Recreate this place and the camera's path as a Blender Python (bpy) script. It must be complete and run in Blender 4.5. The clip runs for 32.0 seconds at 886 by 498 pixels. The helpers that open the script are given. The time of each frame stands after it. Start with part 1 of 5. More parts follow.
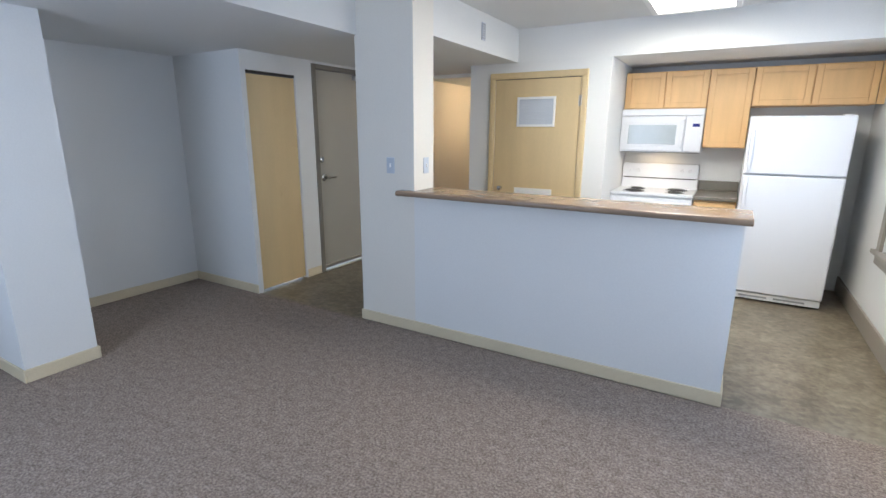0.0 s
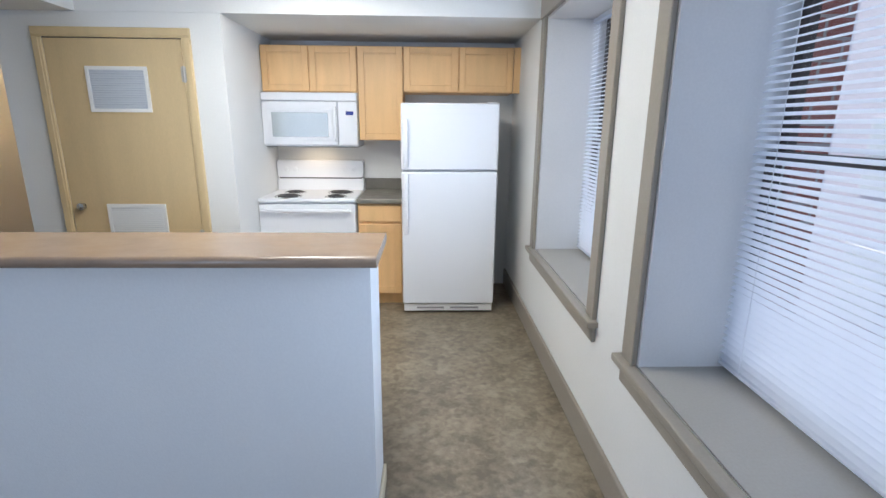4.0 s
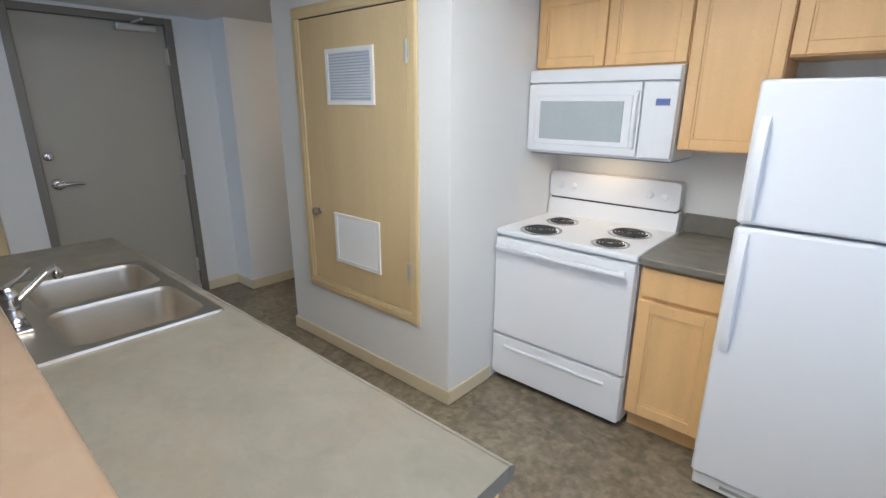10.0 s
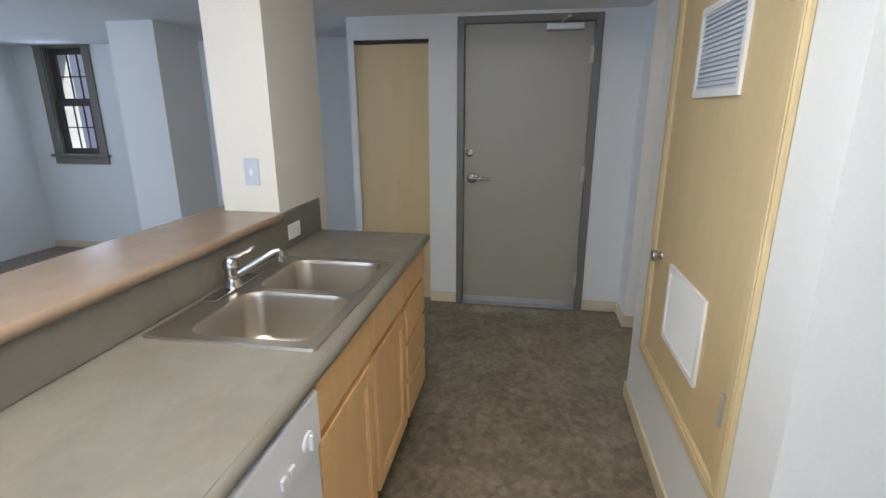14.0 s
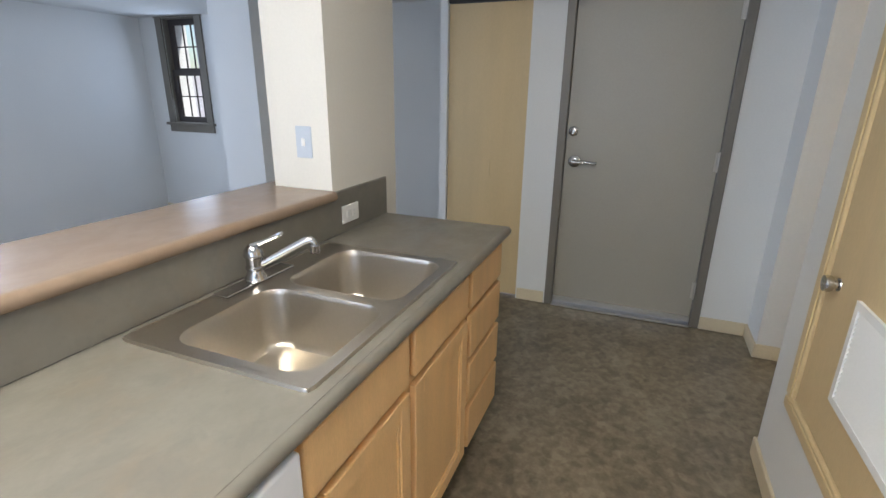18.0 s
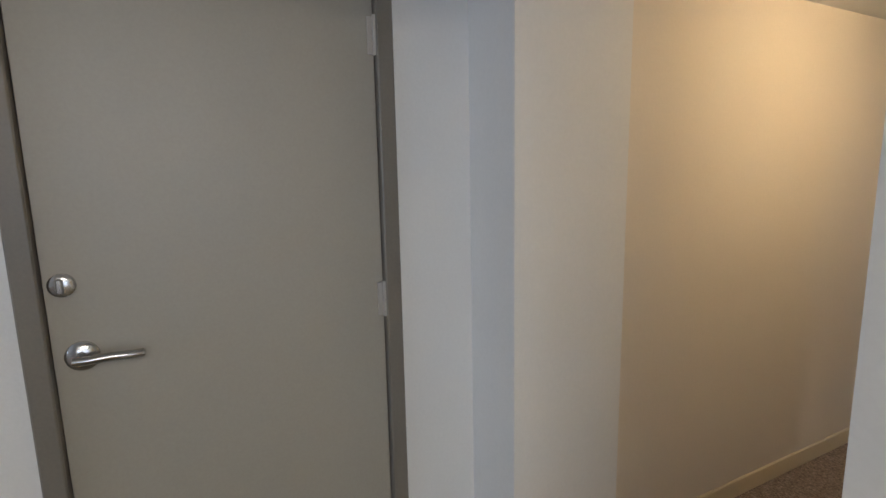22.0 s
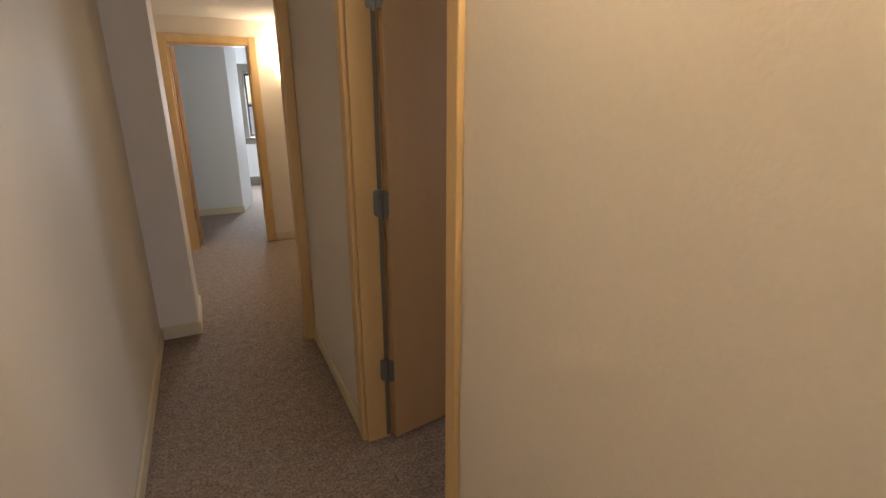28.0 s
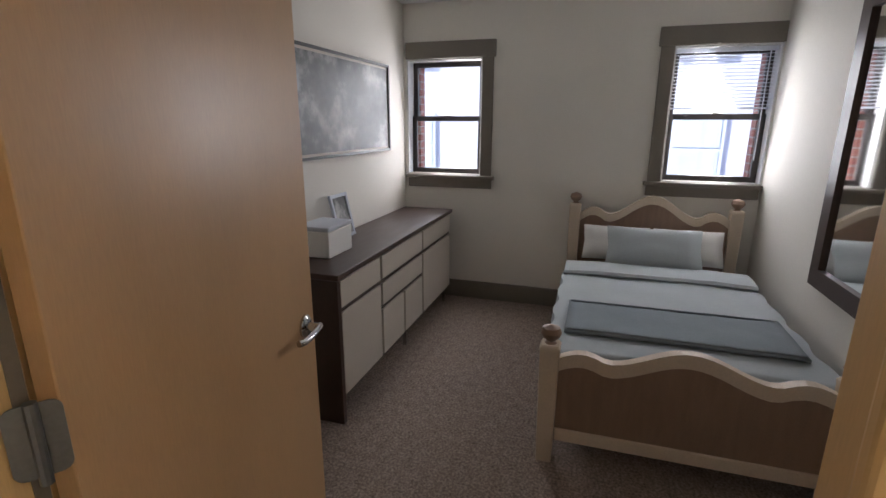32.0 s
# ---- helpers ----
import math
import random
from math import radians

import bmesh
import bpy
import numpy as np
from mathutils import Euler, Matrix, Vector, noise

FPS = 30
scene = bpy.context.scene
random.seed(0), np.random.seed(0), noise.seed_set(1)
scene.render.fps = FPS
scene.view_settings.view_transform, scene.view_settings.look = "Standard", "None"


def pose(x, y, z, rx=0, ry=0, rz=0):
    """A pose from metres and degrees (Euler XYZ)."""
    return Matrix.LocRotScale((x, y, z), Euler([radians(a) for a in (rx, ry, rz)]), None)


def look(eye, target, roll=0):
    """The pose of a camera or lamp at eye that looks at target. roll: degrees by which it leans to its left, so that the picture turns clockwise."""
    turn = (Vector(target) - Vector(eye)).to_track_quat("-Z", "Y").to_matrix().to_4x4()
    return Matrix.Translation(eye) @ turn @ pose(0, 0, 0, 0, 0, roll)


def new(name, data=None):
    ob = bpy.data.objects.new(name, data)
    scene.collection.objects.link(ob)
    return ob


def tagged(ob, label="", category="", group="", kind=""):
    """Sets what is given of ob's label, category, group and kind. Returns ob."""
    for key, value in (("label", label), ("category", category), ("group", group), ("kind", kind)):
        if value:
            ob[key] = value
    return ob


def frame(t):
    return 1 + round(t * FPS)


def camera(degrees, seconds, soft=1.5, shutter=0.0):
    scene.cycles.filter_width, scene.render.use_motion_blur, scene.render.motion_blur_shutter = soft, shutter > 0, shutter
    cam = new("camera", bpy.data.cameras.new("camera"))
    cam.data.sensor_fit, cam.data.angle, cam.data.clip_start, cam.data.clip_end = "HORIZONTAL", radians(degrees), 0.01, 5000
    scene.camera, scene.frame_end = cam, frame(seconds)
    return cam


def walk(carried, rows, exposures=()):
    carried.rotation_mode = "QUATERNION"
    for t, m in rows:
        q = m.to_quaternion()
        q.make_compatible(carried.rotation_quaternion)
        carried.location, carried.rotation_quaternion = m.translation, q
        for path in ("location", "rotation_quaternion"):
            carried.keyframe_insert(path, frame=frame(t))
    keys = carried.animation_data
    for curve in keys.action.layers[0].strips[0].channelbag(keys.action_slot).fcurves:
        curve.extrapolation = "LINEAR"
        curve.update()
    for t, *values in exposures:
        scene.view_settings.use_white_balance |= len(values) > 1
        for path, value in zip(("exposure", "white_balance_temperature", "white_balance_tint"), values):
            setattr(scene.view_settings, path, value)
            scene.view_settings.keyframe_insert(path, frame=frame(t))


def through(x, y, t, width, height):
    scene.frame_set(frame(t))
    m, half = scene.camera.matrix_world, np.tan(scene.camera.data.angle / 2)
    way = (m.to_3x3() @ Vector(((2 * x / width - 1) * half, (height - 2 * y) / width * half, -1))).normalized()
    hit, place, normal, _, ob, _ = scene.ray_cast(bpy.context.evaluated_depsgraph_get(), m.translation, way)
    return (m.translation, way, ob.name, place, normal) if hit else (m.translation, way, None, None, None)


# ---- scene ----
cam = camera(84.9, 32.0)
EXPOSURES = [(0.0, 0.3, 6250, 8), (2.0, 0.16, 6200, 8), (4.0, 0.1, 6000, 8), (8.0, -0.1, 6000, 8), (12.0, 0.0, 6250, 8), (13.0, 0.04, 6300, 8), (14.0, 0.08, 6220, 8), (18.0, 0.3, 6280, 8), (20.0, 0.36, 6350, 9), (22.0, 0.22, 6600, 10), (23.5, 0.25, 7050, 10), (24.2, 0.28, 7050, 10), (25.0, 0.38, 7000, 11), (28.0, 0.62, 6250, 13), (30.0, 0.98, 5650, 13), (31.0, 1.15, 5500, 11), (32.0, 1.1, 5650, 10)]
PATH = [
    (0, (1.258, -4.837, 1.511), (0.274, -3.162, 1.037), 0.3),
    (0.5, (1.268, -4.698, 1.526), (0.421, -2.957, 1.026), 0.7),
    (1, (1.305, -4.58, 1.534), (0.605, -2.777, 1.027), 1.0),
    (1.5, (1.349, -4.426, 1.537), (0.83, -2.564, 1.021), 1.1),
    (2, (1.395, -4.244, 1.535), (1.072, -2.341, 1.01), 1.1),
    (2.5, (1.445, -4.082, 1.518), (1.259, -2.158, 1.002), 1.2),
    (3, (1.471, -3.882, 1.501), (1.388, -1.95, 0.993), 1.2),
    (3.5, (1.498, -3.661, 1.505), (1.496, -1.726, 0.998), 0.9),
    (4, (1.551, -3.455, 1.487), (1.612, -1.518, 0.993), 0.5),
    (4.5, (1.621, -3.232, 1.48), (1.723, -1.295, 0.99), -0.1),
    (6.5, (1.759, -2.527, 1.579), (1.751, -0.591, 1.074), -0.1),
    (7, (1.748, -2.428, 1.58), (1.598, -0.498, 1.078), 0.3),
    (7.5, (1.755, -2.293, 1.605), (1.43, -0.391, 1.08), 1.0),
    (8, (1.766, -2.195, 1.586), (1.261, -0.332, 1.065), 1.2),
    (8.5, (1.758, -2.074, 1.565), (1.08, -0.27, 1.03), 1.3),
    (9, (1.729, -1.934, 1.569), (0.869, -0.217, 1.01), 1.1),
    (9.5, (1.707, -1.829, 1.573), (0.649, -0.232, 0.999), 0.8),
    (10, (1.685, -1.73, 1.565), (0.417, -0.294, 0.99), 0.3),
    (10.5, (1.669, -1.619, 1.554), (0.223, -0.36, 0.986), -0.2),
    (11, (1.654, -1.492, 1.553), (0.064, -0.415, 0.996), -0.7),
    (11.5, (1.613, -1.337, 1.545), (-0.108, -0.479, 0.996), -1.1),
    (12, (1.513, -1.146, 1.532), (-0.308, -0.524, 0.987), -1.3),
    (12.5, (1.394, -1.012, 1.527), (-0.488, -0.601, 0.99), -0.9),
    (13, (1.273, -0.865, 1.52), (-0.645, -0.671, 0.984), -0.8),
    (13.5, (1.213, -0.71, 1.518), (-0.711, -0.775, 0.974), -0.6),
    (14, (1.242, -0.591, 1.511), (-0.654, -0.918, 0.966), -0.1),
    (14.5, (1.323, -0.497, 1.491), (-0.518, -1.056, 0.946), 0.5),
    (15, (1.409, -0.428, 1.475), (-0.366, -1.167, 0.923), 1.1),
    (15.5, (1.454, -0.399, 1.445), (-0.26, -1.262, 0.882), 1.5),
    (17.5, (1.026, -0.534, 1.453), (-0.669, -1.389, 0.823), 1.0),
    (18, (0.805, -0.597, 1.449), (-0.958, -1.309, 0.828), 0.7),
    (18.5, (0.577, -0.669, 1.45), (-1.259, -1.193, 0.853), 0.6),
    (19, (0.356, -0.699, 1.442), (-1.534, -1.052, 0.891), 0.2),
    (19.5, (0.09, -0.709, 1.453), (-1.831, -0.954, 0.954), -0.4),
    (20, (-0.143, -0.705, 1.458), (-2.091, -0.811, 1.016), -0.7),
    (20.5, (-0.413, -0.619, 1.468), (-2.372, -0.647, 1.067), -0.8),
    (21, (-0.614, -0.654, 1.445), (-2.58, -0.46, 1.133), -0.5),
    (21.5, (-0.808, -0.768, 1.454), (-2.692, -0.168, 1.152), -0.9),
    (22, (-0.971, -0.685, 1.467), (-2.748, 0.183, 1.165), -1.2),
    (23, (-1.238, -0.6, 1.535), (-2.552, 0.846, 1.109), -0.4),
    (23.5, (-1.378, -0.525, 1.511), (-2.411, 1.131, 1.076), 0.1),
    (24, (-1.437, -0.38, 1.486), (-2.201, 1.409, 1.023), 1.1),
    (24.5, (-1.512, -0.25, 1.48), (-2.017, 1.627, 1.009), 0.8),
    (25, (-1.587, -0.09, 1.495), (-1.851, 1.83, 1.002), 1.1),
    (25.5, (-1.672, 0.089, 1.46), (-1.726, 2.024, 0.957), 1.2),
    (27.5, (-1.76, 0.997, 1.468), (-1.145, 2.808, 0.882), 0.2),
    (28, (-1.809, 1.18, 1.478), (-0.974, 2.893, 0.872), 0.1),
    (28.5, (-1.826, 1.331, 1.486), (-0.81, 2.934, 0.853), -0.3),
    (29, (-1.82, 1.492, 1.488), (-0.65, 2.976, 0.831), -0.4),
    (29.5, (-1.804, 1.63, 1.49), (-0.496, 2.976, 0.799), -1.1),
    (30, (-1.807, 1.747, 1.492), (-0.326, 2.891, 0.788), -0.5),
    (30.5, (-1.758, 1.891, 1.463), (-0.157, 2.876, 0.78), -0.5),
    (31, (-1.734, 2.045, 1.463), (-0.01, 2.828, 0.821), 0.1),
    (31.5, (-1.668, 2.158, 1.459), (0.129, 2.819, 0.881), 0.2),
    (31.6, (-1.659, 2.165, 1.465), (0.145, 2.815, 0.897), 0.3),
    (32, (-1.581, 2.269, 1.474), (0.266, 2.846, 0.968), 0.2),
]
walk(cam, [(t, look(eye, target, roll)) for t, eye, target, roll in PATH], EXPOSURES)

# ---- world and lights ----
world = bpy.data.worlds.new("sky")
scene.world = world
world.use_nodes = True
wn = world.node_tree.nodes
sky = wn.new("ShaderNodeTexSky")
sky.sky_type, sky.sun_disc, sky.sun_elevation, sky.sun_rotation = "NISHITA", False, radians(50.5), radians(-26.6)
world.node_tree.links.new(sky.outputs[0], wn["Background"].inputs[0])
wn["Background"].inputs[1].default_value = 0.15


def lamp(name, kind, energy, color, m, **more):
    data = bpy.data.lights.new(name, kind)
    data.energy, data.color = energy, color
    if "size" in more:
        data.shape, data.size, data.size_y = "RECTANGLE", more["size"][0], more["size"][1]
    if "radius" in more:
        data.shadow_soft_size = more["radius"]
    if "spread" in more:
        data.spread = radians(more["spread"])
    ob = new(name, data)
    ob.matrix_world = m
    return ob


sun = lamp("sun", "SUN", 4.5, (1.0, 0.95, 0.88), look((-14, 28, 38), (0, 0, 0)))
sun.data.angle = radians(0.5)
DAY = (0.62, 0.75, 1.0)
DAY_BED = (1.0, 0.90, 0.82)
WARM = (1.0, 0.76, 0.50)
# daylight entering at the windows
lamp("window_light", "AREA", 8.5, DAY, look((2.255, -0.74, 1.42), (0, -0.74, 1.42)), size=(1.2, 1.4))
lamp("window_light", "AREA", 17, DAY, look((2.255, -2.58, 1.42), (0, -2.58, 1.42)), size=(1.3, 1.4))
lamp("window_sky", "AREA", 3, DAY, look((2.630, -0.74, 1.42), (0, -0.74, 1.42)), size=(1.15, 1.4))
lamp("window_sky", "AREA", 4, DAY, look((2.630, -2.58, 1.42), (0, -2.58, 1.42)), size=(1.3, 1.4))
lamp("window_light", "AREA", 40, DAY, look((-0.92, -5.985, 1.52), (-0.9, 0, 1.0)), size=(1.15, 1.0))
lamp("window_light", "AREA", 3.5, DAY, look((-3.385, -5.40, 1.64), (0, -5.0, 1.2)), size=(0.42, 0.95))
lamp("window_light", "AREA", 6.5, DAY_BED, look((2.42, 3.44, 1.52), (0, 2.6, 1.0)), size=(0.34, 0.85))
lamp("window_light", "AREA", 7, DAY_BED, look((2.40, 1.48, 1.52), (0, 2.6, 1.0)), size=(0.34, 0.85))
lamp("window_light", "AREA", 52, (0.86, 0.93, 1.0), look((-0.80, 9.97, 1.32), (-1.2, 7, 1.0)), size=(0.56, 0.95))
# the fluorescent kitchen fixture, the hood lamp, the hall sconces
lamp("kitchen_lamp", "AREA", 24, (1.0, 0.95, 0.87), look((0.88, -1.03, 2.385), (0.88, -1.03, 0)), size=(0.5, 1.15))
lamp("kitchen_lamp", "POINT", 19, (1.0, 0.90, 0.79), pose(0.92, -1.58, 2.35), radius=0.14)
lamp("hood_lamp", "AREA", 0.65, (1.0, 0.72, 0.42), look((0.58, 0.84, 1.298), (0.58, 0.92, 0)), size=(0.25, 0.06))
lamp("sconce_bulb", "POINT", 7.0, WARM, pose(-1.42, 1.47, 1.985), radius=0.09)
lamp("sconce_bulb", "POINT", 9.5, WARM, pose(-0.97, 6.27, 1.86), radius=0.05)

# ---- materials ----


def material(name, color, rough=0.6, metal=0.0, vary=0.06, scale=4.0, fine=120.0, bump=0.0, bump_scale=200.0, spec=0.5, stretch=(1, 1, 1), coat=0.0):
    """A principled surface whose colour drifts at two scales, with fine relief."""
    m = bpy.data.materials.new(name)
    m.use_nodes = True
    n, links = m.node_tree.nodes, m.node_tree.links
    b = n["Principled BSDF"]
    b.inputs["Metallic"].default_value = metal
    b.inputs["Specular IOR Level"].default_value = spec
    b.inputs["Coat Weight"].default_value = coat
    geo = n.new("ShaderNodeNewGeometry")
    mp = n.new("ShaderNodeMapping")
    mp.inputs["Scale"].default_value = stretch
    links.new(geo.outputs["Position"], mp.inputs[0])
    big, small = n.new("ShaderNodeTexNoise"), n.new("ShaderNodeTexNoise")
    big.inputs["Scale"].default_value, small.inputs["Scale"].default_value = scale, fine
    big.inputs["Detail"].default_value, small.inputs["Detail"].default_value = 4, 3
    for t in (big, small):
        links.new(mp.outputs[0], t.inputs["Vector"])
    add = n.new("ShaderNodeMath")
    add.operation = "ADD"
    links.new(big.outputs[0], add.inputs[0])
    links.new(small.outputs[0], add.inputs[1])
    ramp = n.new("ShaderNodeValToRGB")
    ramp.color_ramp.elements[0].position, ramp.color_ramp.elements[1].position = 0.2, 0.8
    ramp.color_ramp.interpolation = "EASE"
    vary = vary * 1.6
    half = n.new("ShaderNodeMath")
    half.operation, half.inputs[1].default_value = "MULTIPLY", 0.5
    links.new(add.outputs[0], half.inputs[0])
    links.new(half.outputs[0], ramp.inputs[0])
    ramp.color_ramp.elements[0].color = (*[c * (1 - vary) for c in color], 1)
    ramp.color_ramp.elements[1].color = (*[min(1, c * (1 + vary)) for c in color], 1)
    links.new(ramp.outputs[0], b.inputs["Base Color"])
    rr = n.new("ShaderNodeMapRange")
    rr.inputs["To Min"].default_value, rr.inputs["To Max"].default_value = max(0.02, rough - 0.06), min(1, rough + 0.06)
    links.new(big.outputs[0], rr.inputs["Value"])
    links.new(rr.outputs[0], b.inputs["Roughness"])
    if bump:
        bt = n.new("ShaderNodeTexNoise")
        bt.inputs["Scale"].default_value, bt.inputs["Detail"].default_value = bump_scale, 3
        links.new(mp.outputs[0], bt.inputs["Vector"])
        bp = n.new("ShaderNodeBump")
        bp.inputs["Strength"].default_value, bp.inputs["Distance"].default_value = bump, 0.002
        links.new(bt.outputs[0], bp.inputs["Height"])
        links.new(bp.outputs[0], b.inputs["Normal"])
    return m


def emitter(name, color, strength):
    m = bpy.data.materials.new(name)
    m.use_nodes = True
    b = m.node_tree.nodes["Principled BSDF"]
    b.inputs["Base Color"].default_value = (*color, 1)
    b.inputs["Emission Color"].default_value = (*color, 1)
    b.inputs["Emission Strength"].default_value = strength
    return m


def glass_material(name):
    m = bpy.data.materials.new(name)
    m.use_nodes = True
    n, links = m.node_tree.nodes, m.node_tree.links
    mix, tr, gl = (n.new(k) for k in ("ShaderNodeMixShader", "ShaderNodeBsdfTransparent", "ShaderNodeBsdfGlossy"))
    gl.inputs["Roughness"].default_value = 0.02
    mix.inputs[0].default_value = 0.035
    links.new(tr.outputs[0], mix.inputs[1])
    links.new(gl.outputs[0], mix.inputs[2])
    links.new(mix.outputs[0], n["Material Output"].inputs[0])
    return m


M = {
    "wall": material("wall_paint", (0.74, 0.745, 0.73), 0.75, vary=0.02, scale=1.5, fine=90, bump=0.25, bump_scale=140, spec=0.25),
    "ceiling": material("ceiling_paint", (0.72, 0.725, 0.71), 0.9, vary=0.02, scale=1.2, bump=0.3, bump_scale=160, spec=0.1),
    "cream": material("cream_trim", (0.66, 0.57, 0.40), 0.5, vary=0.05, scale=3),
    "taupe": material("taupe_trim", (0.185, 0.165, 0.135), 0.45, vary=0.06, scale=3),
    "sill": material("grey_sill", (0.36, 0.345, 0.31), 0.5, vary=0.04, scale=3),
    "steel_door": material("taupe_door_paint", (0.36, 0.342, 0.29), 0.40, vary=0.03, scale=2, bump=0.08, bump_scale=90),
    "tan_door": material("tan_birch_door", (0.62, 0.475, 0.265), 0.45, vary=0.05, scale=3, stretch=(3, 3, 0.4)),
    "tan_trim": material("tan_door_casing", (0.64, 0.50, 0.28), 0.4, vary=0.05, scale=4, stretch=(4, 4, 0.5)),
    "oak_door": material("oak_veneer_door", (0.52, 0.33, 0.165), 0.37, vary=0.05, scale=2.5, stretch=(3, 3, 0.3)),
    "oak_trim": material("oak_casing", (0.64, 0.44, 0.205), 0.42, vary=0.06, scale=3, stretch=(4, 4, 0.3)),
    "maple": material("maple_cabinet", (0.79, 0.505, 0.235), 0.46, vary=0.08, scale=3, stretch=(5, 5, 0.6), coat=0.04),
    "enamel": material("white_enamel", (0.79, 0.80, 0.82), 0.36, vary=0.006, scale=2),
    "enamel_tex": material("white_textured_enamel", (0.79, 0.80, 0.82), 0.40, vary=0.006, scale=2, bump=0.12, bump_scale=420),
    "white_plastic": material("white_plastic", (0.80, 0.80, 0.78), 0.4, vary=0.02),
    "steel": material("stainless_steel", (0.59, 0.545, 0.475), 0.34, metal=1.0, vary=0.03, scale=5),
    "chrome": material("chrome", (0.58, 0.58, 0.59), 0.12, metal=1.0, vary=0.02),
    "nickel": material("satin_nickel", (0.55, 0.55, 0.54), 0.20, metal=1.0, vary=0.04),
    "dark": material("black_metal_and_gap_shade", (0.02, 0.02, 0.02), 0.45, vary=0.1),
    "grey_glass": material("oven_window", (0.42, 0.46, 0.47), 0.19, vary=0.05),
    "display": material("blue_display", (0.03, 0.04, 0.22), 0.2, vary=0.02),
    "grille": material("grille_shade", (0.50, 0.53, 0.60), 0.5, vary=0.03),
    "shade": emitter("sconce_glass", (1.0, 0.76, 0.44), 6.5),
    "tube": emitter("diffuser", (1.0, 0.95, 0.86), 6.0),
    "glass": glass_material("window_glass"),
}


def patchy(name, colors, scales, rough, bump=0.0, bump_scale=300.0, fine_mix=0.5, ends=(0.34, 0.66)):
    """Cloudy patches of three colours with a fine grain on top: carpet pile, vinyl."""
    m = bpy.data.materials.new(name)
    m.use_nodes = True
    n, links = m.node_tree.nodes, m.node_tree.links
    b = n["Principled BSDF"]
    geo = n.new("ShaderNodeNewGeometry")
    noises = []
    for sc, det in zip(scales, (6, 3)):
        t = n.new("ShaderNodeTexNoise")
        t.inputs["Scale"].default_value, t.inputs["Detail"].default_value, t.inputs["Roughness"].default_value = sc, det, 0.65
        links.new(geo.outputs["Position"], t.inputs["Vector"])
        noises.append(t)
    mix = n.new("ShaderNodeMix")
    mix.inputs[0].default_value = fine_mix
    links.new(noises[0].outputs[0], mix.inputs[2])
    links.new(noises[1].outputs[0], mix.inputs[3])
    ramp = n.new("ShaderNodeValToRGB")
    e = ramp.color_ramp.elements
    e[0].position, e[0].color = ends[0], (*colors[0], 1)
    e[1].position, e[1].color = ends[1], (*colors[2], 1)
    mid = e.new(0.5)
    mid.color = (*colors[1], 1)
    links.new(mix.outputs[0], ramp.inputs[0])
    links.new(ramp.outputs[0], b.inputs["Base Color"])
    b.inputs["Roughness"].default_value = rough
    if bump:
        bt = n.new("ShaderNodeTexNoise")
        bt.inputs["Scale"].default_value, bt.inputs["Detail"].default_value = bump_scale, 2
        links.new(geo.outputs["Position"], bt.inputs["Vector"])
        bp = n.new("ShaderNodeBump")
        bp.inputs["Strength"].default_value, bp.inputs["Distance"].default_value = bump, 0.006
        links.new(bt.outputs[0], bp.inputs["Height"])
        links.new(bp.outputs[0], b.inputs["Normal"])
    return m


M["carpet"] = patchy("brown_grey_carpet", ((0.120, 0.090, 0.071), (0.275, 0.215, 0.175), (0.46, 0.375, 0.315)), (20, 84), 0.95, 1.0, 95, 0.70, (0.34, 0.66))


